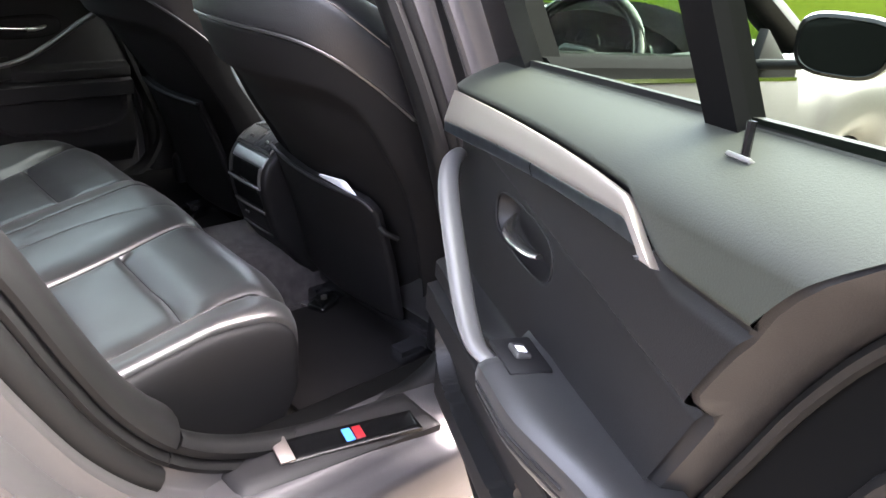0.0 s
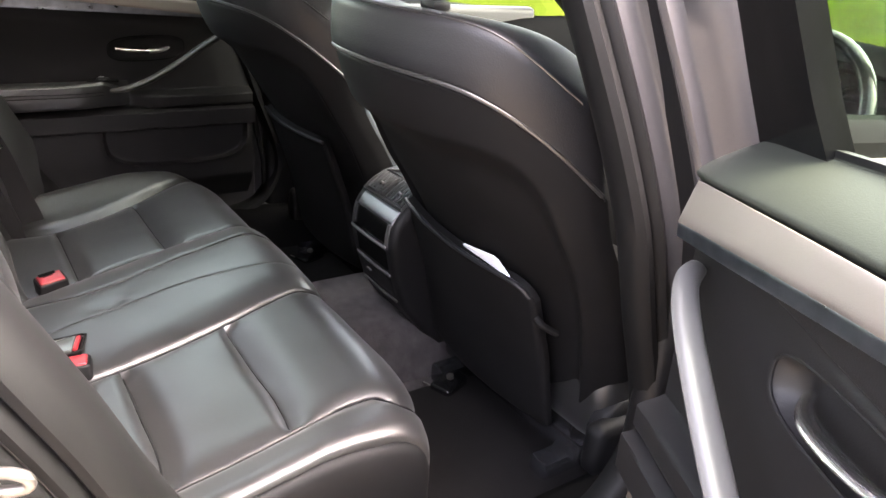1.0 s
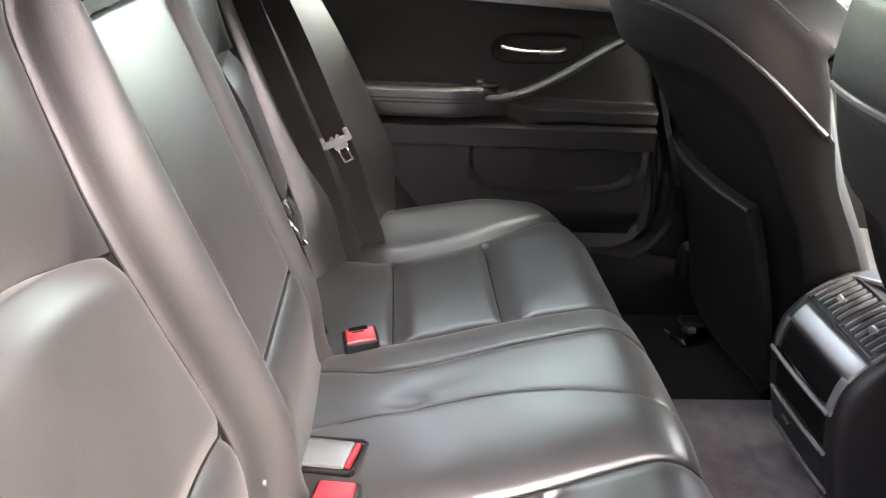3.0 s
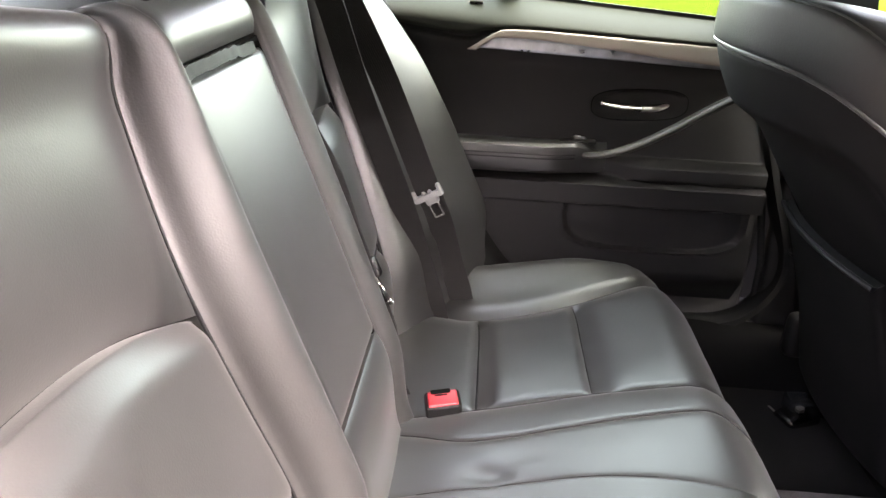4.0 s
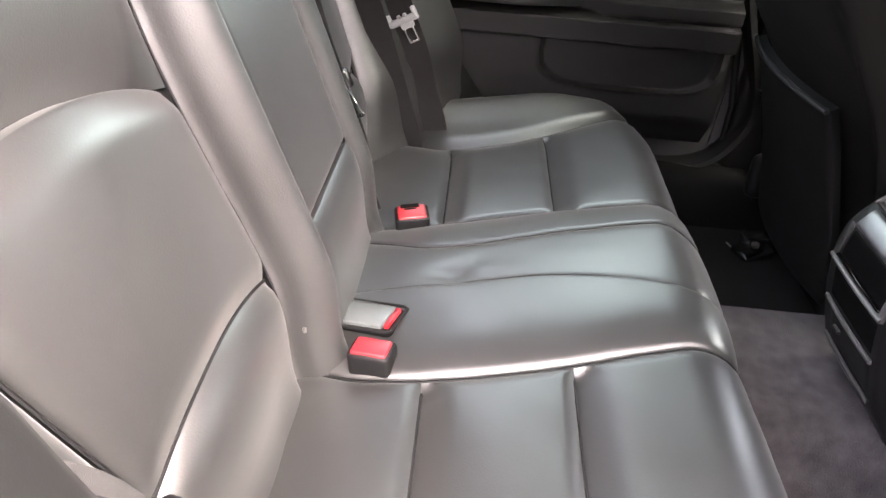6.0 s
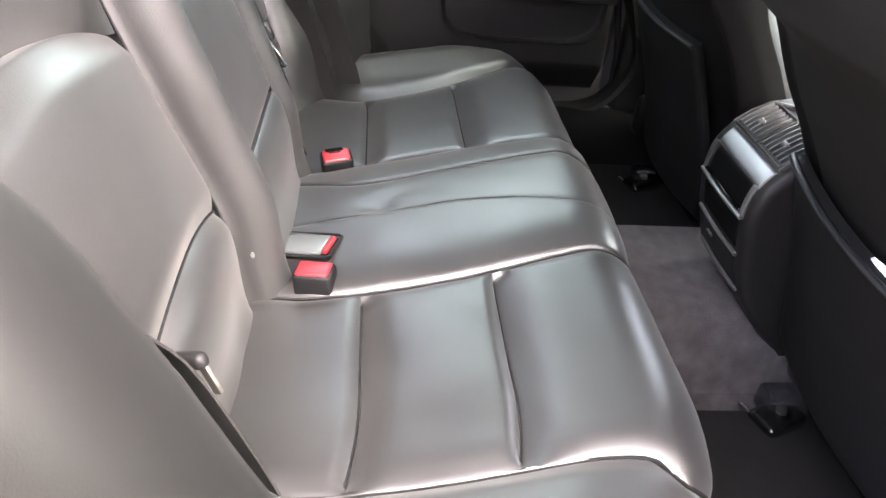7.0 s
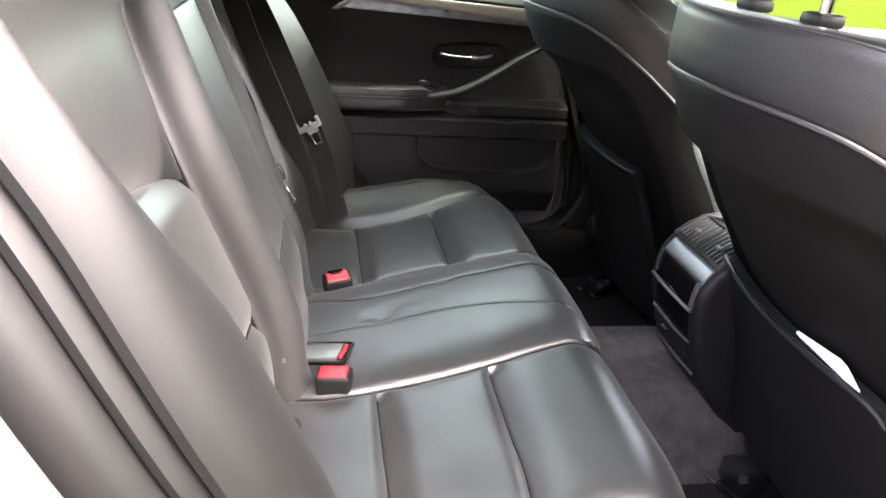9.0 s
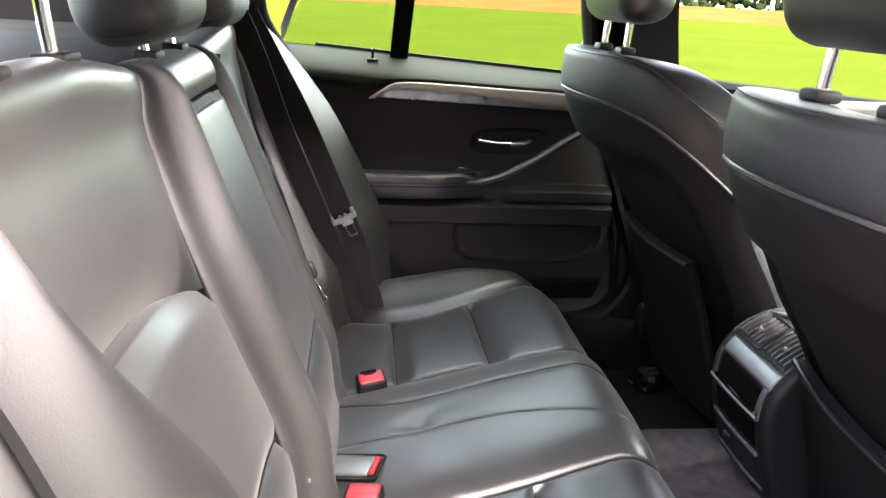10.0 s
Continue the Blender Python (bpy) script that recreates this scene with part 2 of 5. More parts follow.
def band(points, across, width, thick):
    """A flat strap along the points, across is the direction of its width."""
    bm = bmesh.new()
    p = [Vector(v) for v in points]
    ac = Vector(across).normalized()
    rings = []
    for i in range(len(p)):
        d = (p[min(i + 1, len(p) - 1)] - p[max(i - 1, 0)]).normalized()
        w = (ac - d * ac.dot(d)).normalized()
        n = d.cross(w)
        rings.append([bm.verts.new(p[i] + w * sx * width / 2 + n * sn * thick / 2) for sx, sn in ((-1, -1), (1, -1), (1, 1), (-1, 1))])
    for a, b in zip(rings, rings[1:]):
        for j in range(4):
            bm.faces.new((a[j], a[(j + 1) % 4], b[(j + 1) % 4], b[j]))
    bm.faces.new(rings[0][::-1])
    bm.faces.new(rings[-1])
    return bm


def extrude(outline, d0, d1, axis="x", bevel=0.0):
    """A prism of the outline (pairs of the other two coordinates) between d0 and d1 along the axis."""
    place = {"x": lambda d, a, b: (d, a, b), "y": lambda d, a, b: (a, d, b), "z": lambda d, a, b: (a, b, d)}[axis]
    bm = bmesh.new()
    lo = [bm.verts.new(place(d0, *q)) for q in outline]
    hi = [bm.verts.new(place(d1, *q)) for q in outline]
    k = len(outline)
    for i in range(k):
        bm.faces.new((lo[i], lo[(i + 1) % k], hi[(i + 1) % k], hi[i]))
    bm.faces.new(lo[::-1])
    bm.faces.new(hi)
    if bevel:
        bmesh.ops.bevel(bm, geom=bm.edges[:], offset=bevel, segments=2, profile=0.5, affect="EDGES")
    return bm


def loft(rings, caps=True, closed=True):
    bm = bmesh.new()
    vs = [[bm.verts.new(q) for q in ring] for ring in rings]
    k = len(rings[0])
    for a, b in zip(vs, vs[1:]):
        for j in range(k if closed else k - 1):
            bm.faces.new((a[j], a[(j + 1) % k], b[(j + 1) % k], b[j]))
    if caps:
        bm.faces.new(vs[0][::-1])
        bm.faces.new(vs[-1])
    return bm


def merged(*bms):
    out = bmesh.new()
    for b in bms:
        me = bpy.data.meshes.new("piece")
        b.to_mesh(me)
        b.free()
        out.from_mesh(me)
        bpy.data.meshes.remove(me)
    return out


# ---- outside ----
ground = single("ground", surface(lambda x, y: (x, y, 0.0), [-900, -60, -2.6, 3, 6, 60, 900], [-900, -60, -8, 8, 60, 900]), GRASS,
                "mown bright green grass field reaching to the trees", "field", kind="structure")
single("pavement", rounded_box((6.0, 9.0, 0.02), 0.004, 1, pose(0.9, 0.6, 0.006)), GRAVEL, "beige gravel standing under and beside the car", "pavement", kind="structure")


def tree_line(rows):
    """A distant belt of many small leafy clumps with an uneven top."""
    rnd = random.Random(4)
    seed = bmesh.new()
    bmesh.ops.create_icosphere(seed, subdivisions=1, radius=1.0)
    base = [v.co.copy() for v in seed.verts]
    tris = [[v.index for v in f.verts] for f in seed.faces]
    seed.free()
    bm = bmesh.new()
    for a0, a1, dist, high, count in rows:
        for i in range(count):
            a = radians(a0 + (a1 - a0) * rnd.random())
            d = dist * rnd.uniform(0.97, 1.1)
            h = high * (0.62 + 0.55 * noise.noise((math.degrees(a) * 0.35, 0.3, dist)))
            z = h * rnd.random() ** 0.7
            r = rnd.uniform(0.3, 0.95)
            m = Matrix.Translation((d * math.cos(a), d * math.sin(a), max(0.2, z))) @ Euler((rnd.random() * 3, rnd.random() * 3, 0)).to_matrix().to_4x4() @ Matrix.Diagonal((r * rnd.uniform(0.7, 1.5), r * rnd.uniform(0.7, 1.5), r * rnd.uniform(0.5, 1.0), 1))
            vs = [bm.verts.new(m @ (p * rnd.uniform(0.65, 1.25))) for p in base]
            for t in tris:
                bm.faces.new([vs[k] for k in t])
    return bm


single("tree_line", tree_line([(110, 220, 128, 7.5, 2600), (50, 110, 128, 7.5, 900), (220, 410, 128, 7.5, 700)]), LEAVES, "dark green trees along the far edge of the field", "trees", kind="stuff")
single("dry_verge", loft([[(r * math.cos(a), r * math.sin(a), z) for a in steps(0, 2 * math.pi, 72)[:-1]] for r, z in ((84, 0.02), (92, 0.7), (108, 1.5), (124, 1.4))], caps=False), DRY,
       "strip of long dry orange grass beyond the field", "grass", kind="stuff")


# Unseen dark wall, added to block low sky light from the near side.
WALL = material("sky_block_dark", (0.045, 0.036, 0.028), 0.8, vary=0.35, vary_scale=2.5, bump=0.5, bump_scale=40, bump_dist=0.004)
single("sky_block_wall", rounded_box((0.2, 16.0, 2.9), 0.03, 2, pose(4.6, 1.0, 1.43)), WALL, "unseen dark wall added to block low sky light", "wall", kind="structure")


# ---- car body ----
body = thing("car_body", "grey metallic saloon car shell with black seals, rear passenger door open", "car", kind="structure")
part("floor_pan", extrude([(-0.72, -0.6), (0.72, -0.6), (0.72, 1.9), (-0.72, 1.9)], 0.20, 0.285, "z"), CARPET, body, "charcoal carpeted floor")


for sg in (1, -1):
    part("inner_sill", loft([[(sg * x, y, z) for x, z in ((0.60, 0.20), (0.60, 0.30), (0.625, 0.36), (0.665, 0.392), (0.715, 0.398), (0.715, 0.20))] for y in steps(-0.6, 1.9, 10)]), FLAT_BLACK, body, "black inner sill trim")
    part("outer_sill", loft([[(sg * x, y, z) for x, z in ((0.716, 0.20), (0.716, 0.399), (0.80, 0.403), (0.835, 0.398), (0.850, 0.384), (0.862, 0.372), (0.885, 0.366), (0.897, 0.350), (0.895, 0.28), (0.875, 0.20))] for y in steps(-0.6, 1.9, 10)]), PAINT, body, "grey painted sill")


def side_x(z):
    return 0.735 - 0.43 * max(0.0, z - 0.85) ** 1.5


APERTURE = [(0.455, 0.55), (0.425, 0.45), (0.365, 0.405), (0.27, 0.395), (0.14, 0.395), (0.0, 0.43), (-0.11, 0.49), (-0.185, 0.58), (-0.24, 0.69), (-0.295, 0.82),
            (-0.385, 1.0), (-0.465, 1.14), (-0.43, 1.26), (-0.25, 1.36), (0.05, 1.40), (0.18, 1.37), (0.222, 1.27), (0.260, 1.13), (0.322, 0.94), (0.388, 0.745)]


def aperture_rings(levels, sign):
    loop = spline([(0, a, b) for a, b in APERTURE], 6, closed=True)
    k = len(loop)
    rings = []
    for dx, off, back in levels:
        ring = []
        for i, p in enumerate(loop):
            d = (loop[(i + 1) % k] - loop[i - 1]).normalized()
            n = Vector((0, -d.z, d.y))
            if n.dot(p - Vector((0, 0.0, 0.85))) < 0:
                n = -n
            o = off + back * smooth(0.0, -0.35, p.y)
            q = p + n * o
            reach = dx * (1 - 0.80 * smooth(0.88, 1.06, p.z) * smooth(0.0, -0.2, p.y)) if dx < 0 else dx
            ring.append((sign * (side_x(max(q.z, 0)) + reach), q.y, q.z))
        rings.append(ring)
    return rings


def body_side(sign):
    rings = aperture_rings([(-0.140, 0.080, 0), (-0.138, 0.040, 0), (-0.128, 0.016, 0), (-0.112, 0.000, 0), (-0.092, -0.009, 0), (-0.070, -0.014, 0), (-0.048, -0.016, 0), (-0.026, -0.014, 0), (-0.006, -0.007, 0), (0.008, 0.004, 0), (0.013, 0.016, 0), (0.010, 0.024, 0), (0.002, 0.027, 0), (0.012, 0.031, 0), (0.018, 0.037, 0), (0.015, 0.044, 0), (0.004, 0.048, 0)], sign)
    back = [k for k, p in enumerate(rings[0]) if p[1] < -0.17 and p[2] < 1.22]
    a, b = back[0], back[-1]
    slim = aperture_rings([(-0.038, 0.018, 0), (-0.036, 0.006, 0), (-0.022, -0.003, 0), (-0.004, -0.006, 0), (0.010, -0.002, 0), (0.017, 0.008, 0), (0.014, 0.020, 0), (0.006, 0.025, 0), (0.014, 0.030, 0), (0.019, 0.036, 0), (0.015, 0.044, 0), (0.004, 0.048, 0)], sign)
    part("door_seal", loft([r[b:] + r[:a + 1] for r in slim], caps=False, closed=False), RUBBER, body, "black rubber door seal")
    part("rear_edge_trim", loft([r[a:b + 1] for r in rings], caps=False, closed=False), TRIM_ROLL, body, "smooth padded black side bolster")
    part("edge_seal", loft([q[a:b + 1] for q in aperture_rings([(0.004, 0.046, 0), (0.022, 0.048, 0), (0.032, 0.055, 0.003), (0.035, 0.066, 0.006), (0.031, 0.078, 0.010), (0.024, 0.084, 0.012)], sign)], caps=False, closed=False), RUBBER, body, "black rubber seal roll")
    part("door_frame", loft(aperture_rings([(-0.01, 0.040, 0), (0.010, 0.046, 0), (0.014, 0.056, 0.005), (0.019, 0.066, 0.01), (0.024, 0.070, 0.012), (0.050, 0.074, 0.013), (0.058, 0.078, 0.014), (0.062, 0.090, 0.022), (0.068, 0.096, 0.026), (0.094, 0.100, 0.03), (0.104, 0.106, 0.034), (0.118, 0.112, 0.04),
                                            (0.128, 0.125, 0.30), (0.10, 0.135, 0.55)], sign), caps=False), PAINT, body)


body_side(1)
body_side(-1)
# roof, glass and the closed ends of the cabin
roof_us = steps(-1, 1, 16)
part("roof", surface(lambda u, y: (0.60 * u, y, 1.455 - 0.05 * u * u - 0.10 * ((y - 0.3) / 0.9) ** 2), roof_us, steps(-0.75, 1.05, 16)), PAINT, body)
part("headliner", surface(lambda u, y: (0.58 * u, y, 1.425 - 0.05 * u * u - 0.10 * ((y - 0.3) / 0.9) ** 2), roof_us, steps(-0.75, 1.05, 16)), HEADLINER, body, "unseen cloth headliner, light grey to bounce light into the cabin")
part("windscreen", surface(lambda u, v: ((0.56 + 0.16 * v) * u, 1.02 + 0.72 * v - 0.10 * u * u, 1.37 - 0.40 * v), roof_us, steps(0, 1, 10)), SCREEN_GLASS, body, "green-tinted windscreen")
part("rear_window", surface(lambda u, v: ((0.55 + 0.06 * v) * u, -0.74 - 0.55 * v + 0.05 * u * u, 1.345 - 0.25 * v), roof_us, steps(0, 1, 8)), GLASS, body, "clear rear window")
part("boot", surface(lambda u, v: ((0.75 - 0.03 * v) * u, -1.27 - 0.65 * v, 1.09 - 0.06 * v - 0.04 * u * u), roof_us, steps(0, 1, 6)), PAINT, body)
part("bonnet", surface(lambda u, v: ((0.80 - 0.06 * v) * u, 1.72 + 1.15 * v, 0.965 - 0.18 * v * v - 0.05 * u * u), roof_us, steps(0, 1, 8)), PAINT, body)


# ---- rear bench ----
bench = thing("rear_bench_seat", "black leather three-place rear bench with stitched seams", "car seat")


def cushion_profile(v):
    """(y, z) at v metres from the back of the cushion."""
    slope, y0, z0, run, r = 0.19, -0.34, 0.490, 0.482, 0.062
    ang = math.atan(slope)
    if v <= run:
        return y0 + v * math.cos(ang), z0 + v * math.sin(ang)
    cy = y0 + run * math.cos(ang) + r * math.sin(ang)
    cz = z0 + run * math.sin(ang) - r * math.cos(ang)
    turn = (v - run) / r
    top = radians(100)
    if turn <= top:
        return cy + r * math.sin(turn - ang), cz + r * math.cos(turn - ang)
    ey, ez = cy + r * math.sin(top - ang), cz + r * math.cos(top - ang)
    rest = v - run - r * top
    return ey + rest * math.cos(top - ang), ez - rest * math.sin(top - ang)


HEM_NEAR = ((-0.34, 0.172), (-0.30, 0.176), (-0.24, 0.192), (-0.14, 0.194), (0.0, 0.180), (0.13, 0.158), (0.19, 0.162))
HEM_FAR = ((-0.34, 0.150), (-0.27, 0.152), (-0.15, 0.160), (0.0, 0.176), (0.13, 0.178), (0.19, 0.172))
OUT_NEAR = ((-0.34, 0.492), (-0.245, 0.499), (-0.17, 0.506), (-0.08, 0.506), (0.0, 0.502), (0.07, 0.498), (0.13, 0.505), (0.17, 0.535))
OUT_FAR = ((-0.34, 0.500), (-0.27, 0.482), (-0.196, 0.448), (-0.084, 0.446), (0.03, 0.472), (0.15, 0.515), (0.19, 0.530))
HEM = lambda sg, v: curve(HEM_NEAR if sg > 0 else HEM_FAR, cushion_profile(v)[0])
OUT = lambda sg, v: curve(OUT_NEAR if sg > 0 else OUT_FAR, cushion_profile(v)[0])


def cushion(x, v):
    """The padded top of the cushion: a mound in the middle, a dish in each outer place, a raised outer edge."""
    y, z = cushion_profile(v)
    ax = abs(x)
    inside = HEM(x, v) - ax
    z += 0.0205 * (1 - math.exp(-inside / 0.040)) - 0.009 if inside > 0 else -0.009 - 0.004 * math.exp(-((ax - 0.33) / 0.08) ** 2)
    z += 0.032 * math.exp(-((ax - 0.605) / 0.085) ** 2) * smooth(-0.42, -0.12, y) * smooth(0.20, 0.02, y)
    z -= 0.009 * math.exp(-((x - 0.006) / 0.014) ** 2 - ((y + 0.150) / 0.020) ** 2) + 0.005 * math.exp(-((x + 0.018) / 0.014) ** 2 - ((y + 0.120) / 0.016) ** 2)
    z += 0.004 * math.exp(-((x + 0.004) / 0.016) ** 2 - ((y + 0.118) / 0.014) ** 2)
    z += 0.0022 * noise.noise((x * 9, y * 9, 1.7)) + 0.0012 * noise.noise((x * 24, y * 24, 5.1))
    y -= 0.9 * max(0.0, ax - 0.38) ** 2
    s = ax - 0.572
    if s > 0:
        r = 0.048
        th = min(s / r, math.pi / 2)
        ax = 0.572 + r * math.sin(th)
        z -= r * (1 - math.cos(th)) + max(0.0, s - r * math.pi / 2)
        x = math.copysign(ax, x)
    return x, y, z


V_OF_Y = lambda y: (y + 0.34) / 0.9824
VA, VB, VF = V_OF_Y(-0.174), V_OF_Y(0.0), 0.655


def cushion_panel(name, inner, outer, v0, v1, na, nb, mat=None, **kw):
    """A panel between two lines that follow the depth v; both are signed positions across the seat."""
    def quad(a, b):
        v = v0 + (v1 - v0) * b
        lo, hi = inner(v), outer(v)
        return lo + (hi - lo) * a, v
    return part(name, pillow(cushion, quad, na, nb, **kw), mat or LEATHER, bench)


def sewn(points, radius=0.0016, mat=None):
    part("seam", tube(points, radius, 6), mat or SIDE_VINYL, bench)


for sg in (1, -1):
    inner, outer, rim, skirt_line = (lambda v: sg * HEM(sg, v)), (lambda v: sg * OUT(sg, v)), (lambda v: sg * 0.612), (lambda v: sg * 0.80)
    span = (lambda p, q: (p, q)) if sg > 0 else (lambda p, q: (q, p))
    rr = lambda i, o, b0, b1: (*span(i, o), b0, b1)
    for v0, v1, nb, back, front in ((0.0, VA, 18, 0, 1), (VA, VB, 20, 1, 1), (VB, VF, 32, 1, 0)):
        cushion_panel("seat_panel", *span(inner, outer), v0, v1, 20, nb, r=rr(0.010, 0.030, 0.040, 0.014), drop=rr(0.004, 0.010, 0.016, 0.012), sides=rr(1, 1, back, front), fade=0.014, bulge=0.007 if front else 0.004)
    cushion_panel("seat_bolster", *span(outer, rim), 0.0, VF, 24, 40, r=rr(0.034, 0.014, 0.02, 0.02), drop=rr(0.014, 0.006, 0, 0), sides=rr(1, 1, 0, 0))
    cushion_panel("seat_side", *span(rim, skirt_line), 0.0, VF, 16, 36, mat=SIDE_VINYL, r=0.010, drop=0.004, sides=rr(1, 0, 0, 0))
    for vs in (VA, VB):
        sewn([(lambda p: (p[0], p[1] + 0.001, p[2] - 0.0115))(cushion(sg * x, vs)) for x in steps(HEM(sg, vs) + 0.012, OUT(sg, vs) - 0.010, 20)], 0.0024)
    sewn([(lambda p: (p[0] + sg * 0.0005, p[1], p[2] - 0.003))(cushion(sg * HEM(sg, v), v)) for v in steps(0.02, 0.62, 60)], 0.0018)
    sewn([(lambda p: (p[0], p[1], p[2] - 0.011))(cushion(sg * OUT(sg, v), v)) for v in steps(0.03, 0.60, 60)], 0.0022)
# the middle place, in three strips with two fine stitched lines
LINE_A = lambda v: curve(((-0.34, 0.045), (-0.21, 0.034), (-0.13, 0.028), (-0.03, 0.023), (0.057, 0.031), (0.13, 0.055), (0.19, 0.075)), cushion_profile(v)[0])
LINE_B = lambda v: curve(((-0.34, -0.098), (-0.264, -0.090), (-0.188, -0.066), (-0.074, -0.076), (0.04, -0.093), (0.142, -0.094), (0.19, -0.066)), cushion_profile(v)[0])
hem_near, hem_far = (lambda v: HEM(1, v)), (lambda v: -HEM(-1, v))
cushion_panel("centre_seat_panel", LINE_A, hem_near, 0.0, VF, 16, 44, r=(0.004, 0.008, 0, 0), drop=(0.0012, 0.004, 0, 0), sides=(1, 1, 0, 0))
cushion_panel("centre_seat_panel", LINE_B, LINE_A, 0.0, VF, 12, 44, r=(0.010, 0.004, 0, 0), drop=(0.003, 0.0012, 0, 0), sides=(1, 1, 0, 0))
cushion_panel("centre_seat_panel", hem_far, LINE_B, 0.0, VF, 12, 44, r=(0.008, 0.005, 0, 0), drop=(0.004, 0.003, 0, 0), sides=(1, 1, 0, 0))
sewn([(lambda p: (p[0], p[1], p[2] - 0.0010))(cushion(LINE_A(v), v)) for v in steps(0.10, 0.40, 40)], 0.0008)
sewn([(lambda p: (p[0], p[1], p[2] - 0.0022))(cushion(LINE_B(v), v)) for v in steps(0.05, 0.60, 60)], 0.0011)
part("seat_base", rounded_box((1.20, 0.42, 0.15), 0.03, 3, pose(0, -0.10, 0.362)), SIDE_VINYL, bench)


# ---- rear backrest ----
SEAM_FAR = ((0.50, 0.390), (0.61, 0.407), (0.67, 0.420), (0.80, 0.445), (0.90, 0.463), (0.95, 0.470), (1.0, 0.482), (1.05, 0.500), (1.10, 0.505))
SEAM_NEAR = ((0.50, 0.455), (0.61, 0.475), (0.67, 0.490), (0.80, 0.520), (0.90, 0.542), (1.0, 0.560), (1.10, 0.570))
SEAM = lambda v, near: curve(SEAM_NEAR if near else SEAM_FAR, v)
CREASE = lambda v: curve(((0.50, 0.188), (0.66, 0.178), (0.80, 0.185), (0.90, 0.185), (0.98, 0.172), (1.05, 0.156), (1.10, 0.148)), v)
RIB = ((0.0, 0.0), (0.2, 0.008), (0.42, 0.012), (0.62, 0.006), (0.8, -0.010), (0.92, -0.027), (1.0, -0.042))
WING = ((0.50, 0.135), (0.594, 0.132), (0.709, 0.125), (0.848, 0.112), (0.976, 0.078), (1.05, 0.036), (1.10, 0.010))
ARC = lambda x: 0.912 - 0.95 * (abs(x) - 0.42) ** 2
BAND = lambda x: 0.678 - 1.3 * (abs(x) - 0.34) ** 2
ARM = 0.124


def backrest(x, v):
    """The face of the backrest; v is its height, past 1.07 it rolls back over the top."""
    ax = abs(x)
    tilt = math.atan(0.365)
    z = min(v, 1.075)
    y = -0.312 - 0.365 * (z - 0.66)
    if v > 1.075:
        r = 0.045
        turn = min((v - 1.075) / r, radians(110))
        cy, cz = y - r * math.cos(tilt), z - r * math.sin(tilt)
        y, z = cy + r * math.cos(tilt + turn), cz + r * math.sin(tilt + turn)
        if (v - 1.075) / r > radians(110):
            y -= (v - 1.075) - r * radians(110)
    c, s = CREASE(v), SEAM(v, x > 0)
    soft = 1.0 - 0.6 * smooth(1.04, 1.12, v)
    if ax <= ARM:
        out = 0.0
    elif ax <= c:
        out = curve(RIB, (ax - ARM) / (c - ARM)) * soft
    elif ax <= s:
        u = (ax - c) / (s - c)
        out = -0.042 * soft + 0.015 * math.sin(math.pi * u) ** 0.8
    else:
        t = (ax - s) / (0.628 - s)
        rise = t ** 0.92 * (1.12 - 0.12 * t) if t <= 1 else 1.0
        out = -0.042 * soft + (0.042 * soft + (0.006 if x > 0 else curve(WING, v))) * rise
        if t > 1:
            out -= 0.6 * (ax - 0.628) + 6.0 * (ax - 0.628) ** 2
    z += 0.026 * smooth(0.12, 0.42, ax) * smooth(0.95, 1.08, v)
    out -= (0.024 + 0.010 * smooth(0.20, 0.30, ax)) * smooth(0.635, 0.51, v)
    out += 0.0018 * noise.noise((x * 9, v * 9, 3.3)) * smooth(0.12, 0.2, ax)
    return x, y + out * 0.94, z + out * 0.34


def upper_back(x, v):
    """Above the lumbar pad the upper panel starts sunk behind it."""
    p = backrest(x, v)
    ax = abs(x)
    d = 0.036 * math.exp(-max(0.0, v - ARC(x)) / 0.045) * smooth(SEAM(v, x > 0) + 0.005, SEAM(v, x > 0) - 0.04, ax) * smooth(CREASE(v) - 0.004, CREASE(v) + 0.03, ax)
    return p[0], p[1] - d * 0.94, p[2] - d * 0.34


def back_panel(name, S, x0, x1, lo, hi, na, nb, mat=LEATHER, parent=bench, label="", **kw):
    """x0 and x1 may follow the height; lo and hi may follow x."""
    def quad(a, b):
        v = 0.8
        for _ in range(3):
            p, q = (x0(v) if callable(x0) else x0), (x1(v) if callable(x1) else x1)
            x = p + (q - p) * a
            lo_v = lo(x) if callable(lo) else lo
            hi_v = hi(x) if callable(hi) else hi
            v = lo_v + (hi_v - lo_v) * b
        return x, v
    return part(name, pillow(S, quad, na, nb, flip=True, **kw), mat, parent, label)


